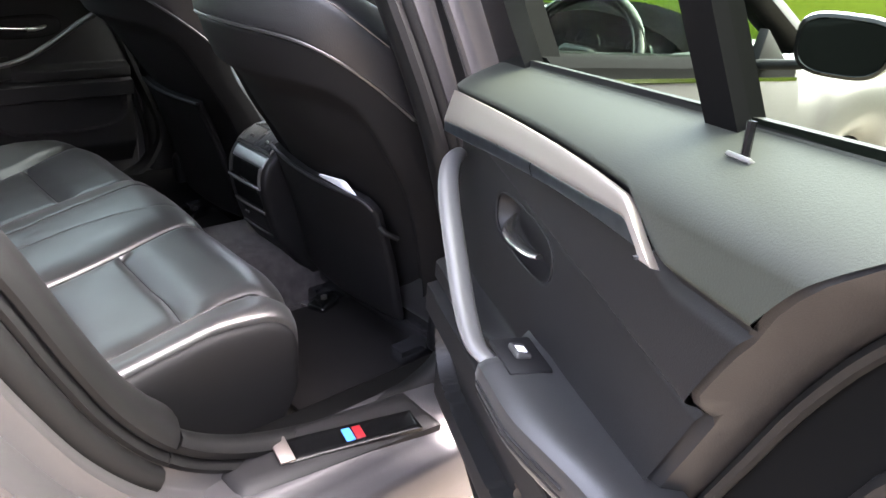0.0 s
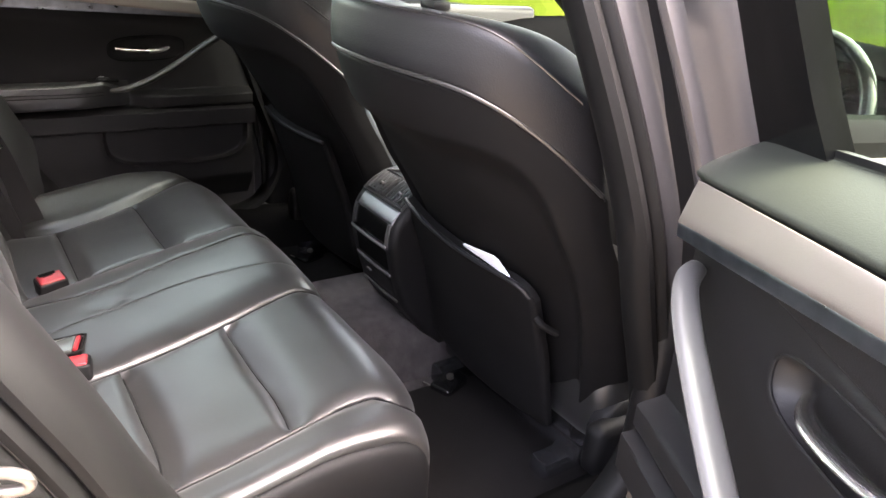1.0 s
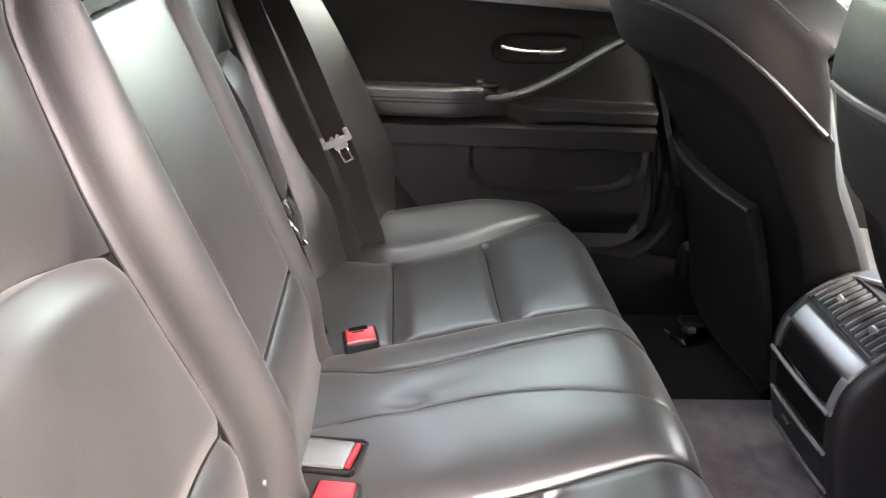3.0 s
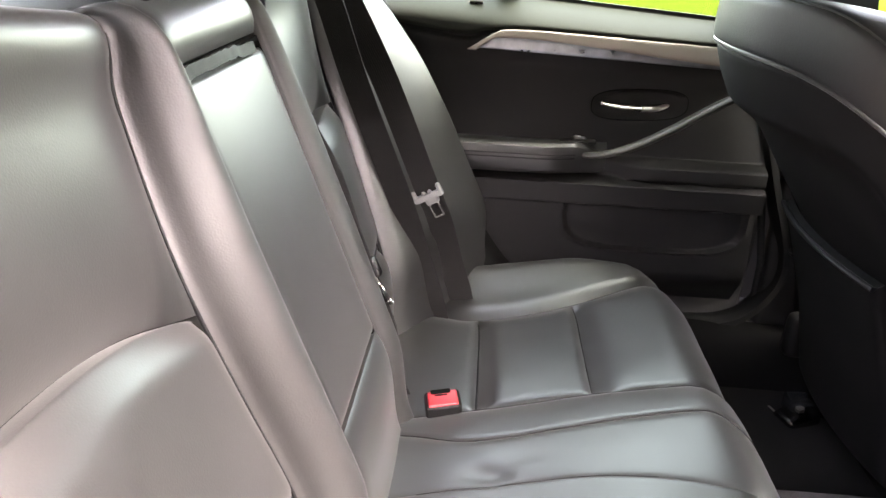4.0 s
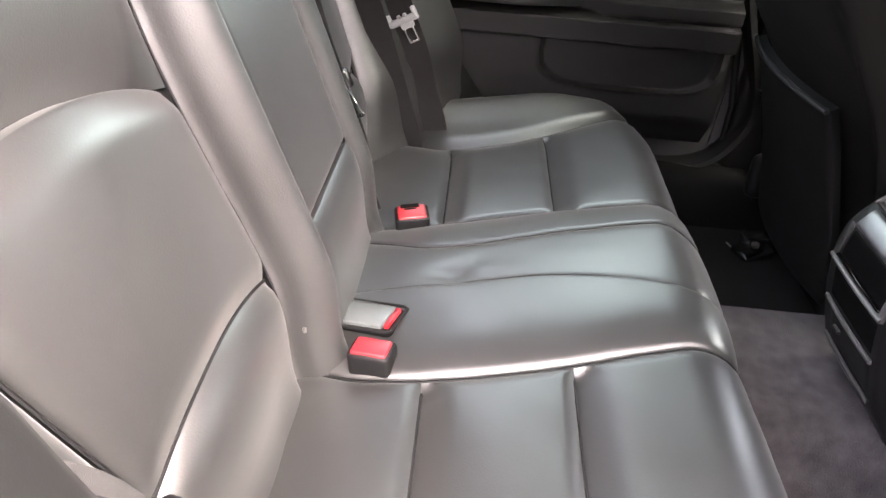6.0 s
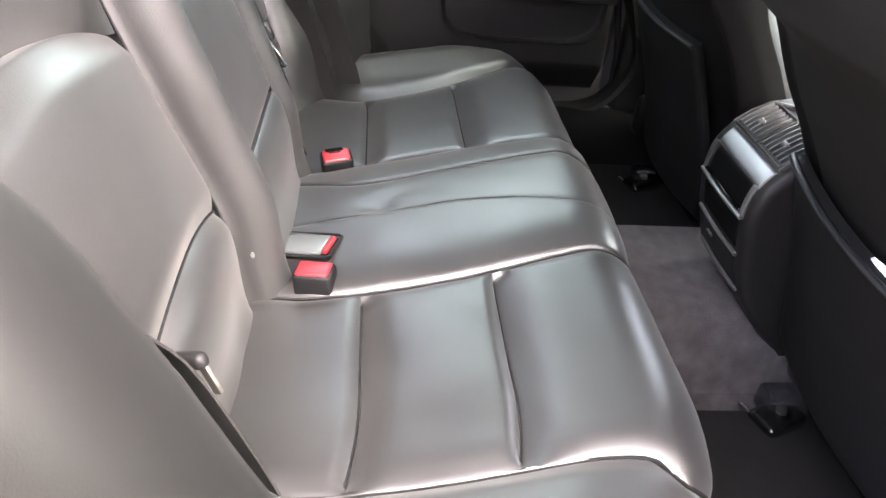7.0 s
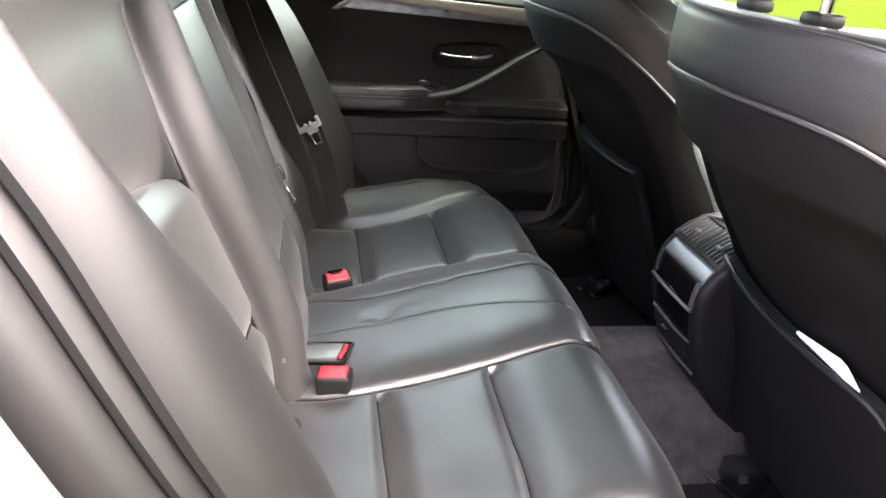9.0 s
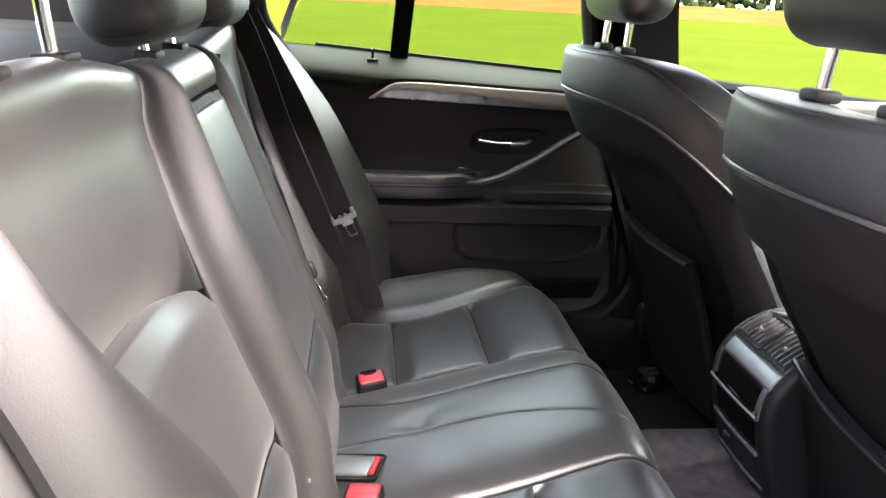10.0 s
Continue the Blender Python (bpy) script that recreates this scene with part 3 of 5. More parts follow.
for sg in (1, -1):
    order = (lambda p, q: (p, q)) if sg > 0 else (lambda p, q: (q, p))
    rr = lambda i, o, b0, b1: (*order(i, o), b0, b1)
    crease, seam, edge = (lambda v: sg * CREASE(v)), (lambda v: sg * SEAM(v, sg > 0)), (lambda v: sg * 0.70)
    back_panel("upper_back_panel", upper_back, *order(crease, seam), ARC, 1.20, 24, 40, r=rr(0.022, 0.022, 0.01, 0.01), drop=rr(0.010, 0.010, 0, 0), sides=rr(1, 1, 0, 0))
    back_panel("lumbar_panel", backrest, *order(crease, seam), BAND, ARC, 28, 30, r=rr(0.026, 0.030, 0.036, 0.036), drop=rr(0.009, 0.010, 0.014, 0.016), bulge=0.005)
    back_panel("lower_back_panel", backrest, *order(crease, seam), 0.48, BAND, 24, 16, r=rr(0.024, 0.024, 0.01, 0.030), drop=rr(0.010, 0.010, 0, 0.014), sides=rr(1, 1, 0, 1), bulge=0.003)
    back_panel("back_bolster", backrest, *order(seam, edge), 0.48, 1.20, 24, 44, r=rr(0.020, 0.02, 0.01, 0.01), drop=rr(0.010, 0.0, 0, 0), sides=rr(1, 0, 0, 0))
    back_panel("centre_bolster", backrest, *order((lambda v: sg * ARM), crease), 0.48, 1.20, 20, 44, mat=RIB_LEATHER, r=rr(0.006, 0.012, 0.01, 0.01), drop=rr(0.004, 0.008, 0, 0), skirt=0.035, sides=rr(1, 1, 0, 0))
    sink = lambda x, v, depth: (lambda p: (p[0], p[1] - depth * 0.94, p[2] - depth * 0.34))(backrest(x, v))
    sewn([sink(sg * CREASE(v), v, 0.008) for v in steps(0.52, 1.12, 40)], 0.0022)
    sewn([sink(sg * SEAM(v, sg > 0), v, 0.009) for v in steps(0.52, 1.10, 40)], 0.0020)
    sewn([sink(sg * x, BAND(x), 0.012) for x in steps(CREASE(0.66) + 0.008, SEAM(0.68, sg > 0) - 0.008, 20)], 0.0020)
back_panel("centre_lower_panel", (lambda x, v: (lambda p: (p[0], p[1] + 0.007 * math.cos(math.pi * x / 0.26) * smooth(0.66, 0.60, v), p[2]))(backrest(x, v))), -0.122, 0.122, 0.48, 0.660, 18, 16, r=(0.014, 0.014, 0.01, 0.020), drop=(0.005, 0.005, 0, 0.008), sides=(1, 1, 0, 1))
back_panel("armrest_panel", (lambda x, v: (lambda p: (p[0], p[1] - 0.004, p[2] - 0.0015))(backrest(x, v))), -0.117, 0.117, 0.667, 1.038, 18, 28, r=0.007, drop=0.005, skirt=0.035, bulge=0.004, label="folded-away centre armrest")
back_panel("centre_upper_panel", backrest, -0.122, 0.122, 1.054, 1.20, 14, 16, r=(0.008, 0.008, 0.018, 0.01), drop=(0.004, 0.004, 0.010, 0), sides=(1, 1, 1, 0))
# black bars for the shade in the gap round the armrest, and its worn pull strap
part("armrest_gap_shade", merged(*[tube([(x, backrest(x, z)[1] - 0.014, z - 0.004) for x, z in run], 0.0065, 8) for run in
                             ([(x, 1.046) for x in steps(-0.122, 0.122, 12)], [(0.1205, z) for z in steps(0.66, 1.05, 16)], [(-0.1205, z) for z in steps(0.66, 1.05, 16)])]), FLAT_BLACK, bench, "black bars standing for the shade in the armrest gap")
rag = random.Random(3)
part("armrest_strap", band([(x, backrest(x, 1.044)[1] - 0.003, 1.0445 - 0.004 * smooth(-0.02, -0.05, x) + rag.uniform(-0.0012, 0.0012)) for x in steps(-0.085, 0.118, 22)], (0, -0.36, 1), 0.012, 0.005), RUBBER, bench, "black pull strap")
part("seat_back_core", loft([[(-0.60, -0.38, 0.46), (0.60, -0.38, 0.46), (0.60, -0.52, 0.46), (-0.60, -0.52, 0.46)], [(-0.60, -0.60, 1.06), (0.60, -0.60, 1.06), (0.60, -0.68, 1.06), (-0.60, -0.68, 1.06)]]),
     LEATHER_SIDE, bench)
single("parcel_shelf", rounded_box((1.36, 0.62, 0.03), 0.008, 2, pose(0, -0.84, 1.085)), PLASTIC, "black flocked parcel shelf behind the rear seat", "shelf", kind="structure")


# ---- rear doors ----
RISE = 4.0
def rear_door(near):
    if near:
        th = radians(61)
        d, n, o = Vector((math.sin(th), -math.cos(th), 0)), Vector((-math.cos(th), -math.sin(th), 0)), Vector((0.892, 0.250, 0))
    else:
        d, n, o = Vector((0, -1, 0)), Vector((1, 0, 0)), Vector((-0.70, 0.345, 0))
    m = Matrix(((d.x, n.x, 0, o.x), (d.y, n.y, 0, o.y), (0, 0, 1, 0), (0, 0, 0, 1)))
    if near:
        m = m @ Matrix.Translation((0, 0, 1.0)) @ pose(0, 0, 0, 0, -RISE, 0) @ Matrix.Translation((0, 0, -1.0))
    door = thing("rear_door", "open rear passenger door with black panel, satin aluminium strip and silver handle" if near
                 else "closed rear passenger door with black panel and satin aluminium strip", "car door", "rear doors")
    put = lambda name, bm, mat, parent=door, label="": part(name, bm, mat, parent, label, m=m)

    edge_line = ((0.40, 0.36), (0.60, 0.46), (0.763, 0.54), (0.849, 0.585), (0.916, 0.62), (0.966, 0.652), (0.986, 0.668), (1.012, 0.69), (1.054, 0.735), (1.1, 0.775)) if near else ((0.40, 0.55), (0.60, 0.63), (0.84, 0.71), (1.03, 0.77), (1.2, 0.82))
    rear_edge = lambda z: curve(edge_line, z)
    belt = (lambda u: 1.016 + 0.026 * u) if near else (lambda u: 0.984 + 0.066 * u)
    lift = -0.004 if near else -0.020
    crease = lambda u: (0.934 - 0.13 * (u - 0.24)) if near else 0.915 + 0.04 * u
    # metal strip on the panel: its top, lower and middle lines, and the lower border of the soft top pad
    if near:
        top = lambda u: curve(((-0.05, 1.009), (0.0, 1.011), (0.25, 1.018), (0.42, 1.018), (0.54, 1.012), (0.62, 1.0)), u)
        low = lambda u: curve(((-0.05, 0.953), (0.05, 0.958), (0.28, 0.976), (0.43, 0.984), (0.60, 0.984)), u)
        mid = lambda u: curve(((-0.05, 0.966), (0.03, 0.972), (0.27, 0.990), (0.42, 0.996), (0.60, 1.002)), u)
    else:
        top = lambda u: 0.984 + 0.040 * u - 0.55 * max(0.0, u - 0.42) ** 2
        low = lambda u: 0.945 + 0.036 * u
        mid = lambda u: low(u) + (top(u) - low(u)) * (0.12 + 0.50 * smooth(0.0, 0.50, u))
    pad_low = (lambda u: top(u) - 0.004 + (0.974 - top(u) + 0.004) * smooth(0.50, 0.575, u)) if near else (lambda u: top(u) - 0.004 + (0.984 + 0.12 * (u - 0.58) - top(u) + 0.004) * smooth(0.54, 0.60, u))

    def panel_w(u, z):
        e = belt(u)
        w = -0.010 + (0.022 if near else 0.012) * smooth(crease(u) - 0.004, crease(u) + (0.014 if near else 0.05), z) * smooth(-0.1, 0.0, u)
        if z > e - 0.02:
            t = min(1.0, (z - e + 0.02) / 0.055)
            w += -0.082 * t ** 1.6 + 0.006 * math.sin(math.pi * t)
        w += 0.020 * smooth(0.722, 0.712, z)
        w += 0.022 * smooth(0.660, 0.667, z) * smooth(0.716, 0.709, z)
        w += 0.030 * smooth(0.30, 0.20, u) * smooth(0.712, 0.722, z) * smooth(0.762, 0.745, z)
        edge = max(((u - 0.17) / 0.185) ** 4 + ((z - 0.665) / 0.100) ** 4, 0.0)
        if z < 0.663:
            w -= (0.018 if near else 0.010) * smooth(1.10, 0.90, edge)
            w += (0.008 if near else 0.003) * math.exp(-((edge - 1.12) / 0.14) ** 2)
        w -= 0.05 * smooth(0.52, 0.42, z)
        dish = (abs(u - 0.232) / 0.094) ** 3 + (abs(z - 0.886 - lift + 0.05 * (u - 0.232)) / 0.031) ** 3
        w -= (0.022 if near else 0.006) * smooth(1.12, 0.35, dish)
        w += 0.007 * smooth(0.0, 0.010, z - pad_low(u))
        w -= 0.006 * math.exp(-((z - pad_low(u) + 0.004) / 0.006) ** 2)
        w -= (0.004 if near else 0.0) * math.exp(-((z - crease(u) + 0.008) / 0.004) ** 2) * smooth(0.16, 0.24, u)
        return w

    across = lambda t, zz: -0.035 + t * (rear_edge(zz) + 0.035)

    def panel_point(t, q):
        """q runs from the foot of the panel to the border of the soft pad."""
        z = 0.40 + 0.56 * q
        for _ in range(3):
            u = across(t, z)
            z = 0.40 + (pad_low(u) + 0.001 - 0.40) * q
        return u, panel_w(u, z), z

    def pad_point(t, q):
        z = 1.0
        for _ in range(3):
            u = across(t, min(z, 1.06))
            z = pad_low(u) + (belt(u) + 0.037 - pad_low(u)) * q
        return u, panel_w(u, z) + 0.0015 * smooth(0.0, 0.06, q), z
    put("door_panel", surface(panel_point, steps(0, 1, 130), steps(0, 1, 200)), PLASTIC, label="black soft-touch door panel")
    put("door_top", surface(pad_point, steps(0, 1, 90), steps(0, 1, 44)), DOOR_TOP, label="soft upper pad of the door, sky light in its paler colour")
    # metal strip
    fall = lambda u, a, b: max(0.0, 1 - (max(0.0, u - a) / (b - a)) ** 1.35)
    top_r = lambda u: low(u) - 0.003 + (top(u) + 0.003 - low(u)) * fall(u, 0.512, 0.577)
    mid_r = lambda u: low(u) - 0.003 + (mid(u) + 0.003 - low(u)) * fall(u, 0.522, 0.562)
    ends = lambda a, n: -0.005 + n * (1 - (1 - a) ** 1.5)
    strip = put("trim_strip", pillow(lambda u, z: (u, 0.030 - 0.30 * (z - mid(u)) - 0.10 * max(0.0, u - 0.54), z), lambda a, b: (lambda u: (u, mid_r(u) + (top_r(u) - mid_r(u)) * b))(ends(a, 0.5815)),
                                     90, 8, r=0.003, drop=0.0015, skirt=0.007, flip=True), ALU, label="satin aluminium strip")
    put("trim_strip_edge", pillow(lambda u, z: (u, 0.0285 - 0.05 * (mid(u) - z) - 0.10 * max(0.0, u - 0.54), z), lambda a, b: (lambda u: (u, low(u) + (mid_r(u) - low(u)) * b))(ends(a, 0.566)),
                                  80, 6, r=0.002, drop=0.001, skirt=0.010, flip=True), ALU_DARK, strip, "dark marbled lower facet")
    # opening handle
    bezel = put("handle_bezel", tube([(lambda cu, cz: (0.232 + 0.094 * cu, panel_w(0.20, 0.80) - 0.001, 0.886 + lift + 0.031 * cz - 0.0046 * cu))((abs(math.cos(t)) ** 0.67) * (1 if math.cos(t) > 0 else -1), (abs(math.sin(t)) ** 0.67) * (1 if math.sin(t) > 0 else -1)) for t in steps(0, 2 * math.pi, 48)[:-1]], 0.0016 if near else 0.0010, 6, closed=True), PLASTIC if near else FLAT_BLACK)
    hp = spline([(u + 0.010, w, z + lift - 0.004) for u, w, z in ((0.160, -0.026, 0.894), (0.174, -0.014, 0.888), (0.197, -0.004, 0.885), (0.237, 0.000, 0.885), (0.277, 0.000, 0.888), (0.298, -0.003, 0.892))], 5)
    put("door_handle", tube(hp, [0.003 + 0.0055 * math.sin(math.pi * (0.08 + 0.80 * i / (len(hp) - 1))) for i in range(len(hp))], 12, flat=0.6), SATIN, bezel, "satin silver handle blade")
    # pull bar
    pp = spline([(0.335, 0.040, 0.772), (0.305, 0.056, 0.779), (0.25, 0.055, 0.796), (0.18, 0.049, 0.832), (0.11, 0.043, 0.876), (0.06, 0.034, 0.902), (0.022, 0.020, 0.918), (0.0, 0.000, 0.926)], 6)
    k = len(pp)
    put("pull_handle", tube(pp, [0.008 + 0.007 * math.sin(math.pi * min(1, max(0, i / (k - 1)))) ** 0.5 for i in range(k)], 14, flat=0.55), PULL, label="satin grey pull handle")

    def arm_ring(u):
        wide = -0.012 + (0.040 * smooth(0.262, 0.315, u) + 0.039 * smooth(0.305, 0.345 if near else 0.42, u)) * (1.0 - 0.35 * smooth(0.42, 0.58, u) if near else 0.62)
        low_z = 0.738 if near else 0.722
        inner = 0.787 + 0.004 * smooth(0.42, 0.30, u)
        z1 = 0.770 + 0.016 * smooth(0.30, 0.35, u)
        profile = [(-0.035, low_z), (wide - 0.022, low_z), (wide - 0.006, low_z + 0.004), (wide, low_z + 0.012), (wide + 0.002, z1 - 0.014), (wide, z1 - 0.004), (wide - 0.006, z1),
                   (wide * 0.6, z1 + 0.003), (wide * 0.2, z1 + 0.003), (-0.004, z1 * 0.5 + inner * 0.5), (-0.014, inner), (-0.035, inner)]
        return [(u, w, z) for w, z in profile]
    arm = put("armrest", loft([arm_ring(u) for u in steps(0.285, rear_edge(0.75) + (0.045 if near else -0.004), 26)]), LEATHER, label="padded black armrest")
    for k, dz in enumerate((0.020, 0.028)):
        put("armrest_seam", tube([(u, arm_ring(u)[4][1] + 0.0006, 0.786 - dz) for u in steps(0.35, rear_edge(0.75) - 0.006, 14)], 0.0012, 5), PLASTIC, arm)
    sw_w = 0.022 if near else -0.006
    sw = put("switch_plate", rounded_box((0.074, 0.046 if near else 0.030, 0.006), 0.0025, 2, pose(0.345, sw_w, 0.7885, 0, 0, 0)), PLASTIC)
    put("window_switch", rounded_box((0.028, 0.018, 0.008), 0.0035, 3, pose(0.343, sw_w, 0.793, 10, 0, 0)), PLASTIC_GREY, sw)
    put("switch_symbol", rounded_box((0.012, 0.010, 0.002), 0.0006, 1, pose(0.346, sw_w, 0.7975, 10, 0, 0)), WHITE, sw)
    # painted shell
    outline = [(-0.06, 0.36), (-0.065, 0.70), (-0.06, 0.98), (0.0, 1.015), (0.40, 1.045), (0.83, 1.070), (0.80, 1.015), (0.715, 0.90), (0.655, 0.76), (0.575, 0.60), (0.495, 0.45), (0.42, 0.355)] if near else [(-0.06, 0.36), (-0.065, 0.70), (-0.06, 0.98), (0.0, 1.015), (0.40, 1.05), (0.80, 1.085), (0.79, 1.03), (0.725, 0.90), (0.675, 0.76), (0.63, 0.60), (0.565, 0.45), (0.48, 0.355)]
    put("door_shell", extrude([(u, z if near or z < 0.95 else z - 0.034) for u, z in outline], -0.060 if near else -0.035, -0.155, "y", 0.012), FLAT_BLACK if near else PAINT, label="black inner shell of the door" if near else "grey painted door shell")
    if near:
        edge_u = lambda z: rear_edge(min(z, 1.1))
        rim_z = steps(0.42, 1.05, 44)
        put("door_rim", loft([[(edge_u(z) - 0.004, panel_w(edge_u(z), z) - 0.004, z), (edge_u(z) + 0.003, panel_w(edge_u(z), z) - 0.006, z), (edge_u(z) + 0.008, -0.018, z - 0.003), (edge_u(z) + 0.013, -0.032, z - 0.006), (edge_u(z) + 0.014, -0.046, z - 0.008), (edge_u(z) + 0.012, -0.075, z - 0.008)] for z in rim_z], caps=False, closed=False), PLASTIC, label="black rim of the door panel")
        put("edge_seal", tube([(edge_u(z) + 0.020, -0.054, z - 0.010) for z in rim_z], 0.0065, 8), RUBBER)
    seal = spline([(u * 0.97 + 0.012, -0.030, z * 0.97 + 0.02) for u, z in outline[5:] + outline[:2]], 4)
    put("door_gasket", tube([(u, w - (0.03 if near else 0.0), z) for u, w, z in seal], 0.008, 8), RUBBER)
    put("door_latch", rounded_box((0.012, 0.045, 0.09), 0.004, 2, pose(0.735 if near else 0.752, -0.09, 0.92, 0, 30, 0)), STEEL)
    # window frame and panes
    fw = lambda z: -0.070 + 0.42 * (z - 1.05)
    put("window_frame", loft([[(a, fw(z) + s, z) for a, s in ((lo, -0.014), (hi, -0.014), (hi, 0.014), (lo, 0.014))] for z, lo, hi in ((0.985, -0.045, 0.085), (1.1, -0.045, 0.062), (1.25, -0.040, 0.052), (1.40, -0.02, 0.06))]), PIANO)
    put("window_frame", loft([[(u, fw(z) + s, z + t) for s, t in ((-0.014, -0.02), (-0.014, 0.02), (0.014, 0.02), (0.014, -0.02))] for u, z in ((0.0, 1.385), (0.06, 1.39), (0.2, 1.405), (0.45, 1.40), (0.6, 1.345), (0.72, 1.22), (0.775, 1.09))]), GLOSS_TRIM)
    put("window_divider", loft([[(a, fw(z) + s, z) for a, s in ((0.487 - 0.02 * t, -0.013), (0.525 - 0.02 * t, -0.013), (0.525 - 0.02 * t, 0.013), (0.483 - 0.02 * t, 0.013))] for z, t in ((1.04, 0), (1.2, 0.5), (1.40, 1.2))]), FLAT_BLACK)
    put("window_pane", surface(lambda u, z: (u, fw(z), z), steps(0.05, 0.495, 6), steps(1.02, 1.39, 8)), TINTED, label="green-tinted door glass")
    put("window_pane", surface(lambda u, z: (min(u, 0.775 - 0.62 * max(0, z - 1.09)), fw(z), z), steps(0.51, 0.77, 5), steps(1.05, 1.36, 8)), TINTED, label="green-tinted quarter glass")
    put("waist_seal", band([(u, panel_w(u, belt(u) + 0.036) - 0.004, belt(u) + 0.038) for u in steps(0.06, 0.70, 12)], (0, 0, 1), 0.010, 0.010), RUBBER)
    pz = belt(0.566) + 0.017
    pin = put("lock_pin", tube([(0.566, -0.030, pz), (0.566, -0.030, pz + 0.030)], 0.0032, 8), PIANO)
    put("pin_collar", rounded_box((0.026, 0.015, 0.004), 0.0015, 2, pose(0.566, -0.030, pz + 0.003, 30)), PULL, pin)
    return door


SATIN = material("satin_silver", (0.72, 0.70, 0.68), 0.28, metal=1.0, vary=0.05)
PULL = material("satin_grey_plastic", (0.075, 0.073, 0.071), 0.34, vary=0.08)
GLOSS_TRIM = material("satin_black_trim", (0.016, 0.016, 0.017), 0.36)
rear_door(True)
rear_door(False)


# ---- front seats ----
def front_seat(sign):
    cx = 0.362 * sign
    seat = thing("front_seat", "black leather front seat with hard back shell and map pocket", "car seat", "front seats")
    yc = lambda z: lerp_table(((0.30, 0.49), (0.40, 0.475), (0.5, 0.450), (0.65, 0.390), (0.75, 0.330), (0.85, 0.255), (0.95, 0.182), (1.02, 0.150), (1.07, 0.148), (1.15, 0.155)), z)
    half = lambda z: lerp_table(((0.30, 0.21), (0.45, 0.250), (0.6, 0.274), (0.8, 0.286), (0.95, 0.286), (1.1, 0.274)), z)

    def ys(z):
        return (yc(z - 0.03) + yc(z) * 2 + yc(z + 0.03)) / 4

    def rear(u, z, out=0.0):
        """u from -1 to 1 across the back."""
        du = u * half(z)
        return cx + du, ys(z) + (0.75 + 0.75 * smooth(0.78, 1.0, z)) * du * du + 0.07 * u ** 10 - out, z

    def shell(u, z):
        q = (abs(u) / (0.78 + 0.06 * smooth(0.55, 0.80, z))) ** 8 + (abs(z - 0.56) / 0.372) ** 8
        inset = 0.028 * smooth(1.55, 0.45, q)
        return rear(u, z, -inset)

    piping = lambda u: 1.036 - 0.020 * u * u - 0.13 * abs(u) ** 8
    ridge = lambda u: 1.098 - 0.110 * abs(u) ** 8
    us = lambda a: -1 + 2 * a
    part("back_shell", pillow(shell, lambda a, b: (us(a), 0.36 + (piping(us(a)) - 0.36) * b), 120, 140, r=0.012, drop=0.006, skirt=0.10), SHELL, seat, "hard black back shell")

    def hood(u, b):
        if b <= 0.5:
            return rear(u, piping(u) + (ridge(u) - piping(u)) * b * 2, 0.006)
        q = Vector(rear(u, ridge(u), 0.006))
        t = min(1.0, (b - 0.5) / 0.2) * math.pi / 2
        run = max(0.0, b - 0.7) / 0.3
        return q.x - 0.05 * (q.x - cx) * run, q.y + 0.016 * (1 - math.cos(t)) + 0.10 * run, q.z + 0.014 * math.sin(t) - 0.012 * run * run

    part("back_hood", pillow(hood, lambda a, b: (us(a), b), 56, 40, r=0.006, drop=0.004, skirt=0.09), LEATHER_SIDE, seat, "black leather upper back")
    part("piping", tube([rear(u, piping(u), 0.003) for u in steps(-0.99, 0.99, 60)], 0.0034, 8), LEATHER, seat)
    part("top_seam", tube([hood(u, 0.62) for u in steps(-0.97, 0.97, 50)], 0.0016, 6), LEATHER, seat)
    # padding in front of the shell
    def ring(z, grow=0.0):
        h = half(z) - 0.020
        pts = []
        hh = h
        for i in range(24):
            t = 2 * math.pi * i / 24
            c, s = math.cos(t), math.sin(t)
            x = h * abs(c) ** 0.6 * (1 if c > 0 else -1)
            back = ys(z) + (0.75 + 0.75 * smooth(0.78, 1.0, z)) * x * x + 0.035
            pts.append((cx + x, back if s < -0.2 else back + 0.12 * abs(s) ** 0.5 if s > 0 else back + 0.03, min(z, ridge(min(1.0, abs(x) / hh)) - 0.02)))
        return pts
    part("backrest", loft([ring(z) for z in steps(0.36, 1.075, 14)]), LEATHER_SIDE, seat)
    part("seat_cushion", rounded_box((0.52, 0.52, 0.17), 0.05, 4, pose(cx, 0.76, 0.46, -4)), LEATHER, seat)
    part("seat_side_trim", rounded_box((0.045, 0.50, 0.10), 0.018, 3, pose(cx + sign * 0.27, 0.72, 0.42)), SIDE_VINYL, seat)
    part("recliner_cover", loft([[(cx + sign * (0.235 + 0.035 * k), 0.56 + r * 0.085 * math.cos(t) * (1.0 if math.cos(t) > 0 else 0.75), 0.435 + r * 0.058 * math.sin(t)) for t in steps(0, 2 * math.pi, 28)[:-1]] for k, r in ((0, 1.0), (0.6, 1.0), (0.85, 0.92), (1.0, 0.74), (1.06, 0.4))]), SIDE_VINYL, seat, "rounded black recliner cover")
    part("seat_frame", rounded_box((0.44, 0.50, 0.05), 0.015, 2, pose(cx, 0.76, 0.355)), GLOSS, seat)
    # map pocket
    board_y = lambda z: lerp_table(((0.38, 0.452), (0.55, 0.412), (0.68, 0.366), (0.76, 0.332)), z)
    D0, D1 = (-0.232, 0.170) if sign > 0 else (-0.172, 0.185)

    def board(q, z):
        du = D0 + (D1 - D0) * q
        return cx + sign * du, board_y(z) + 0.7 * du * du, z

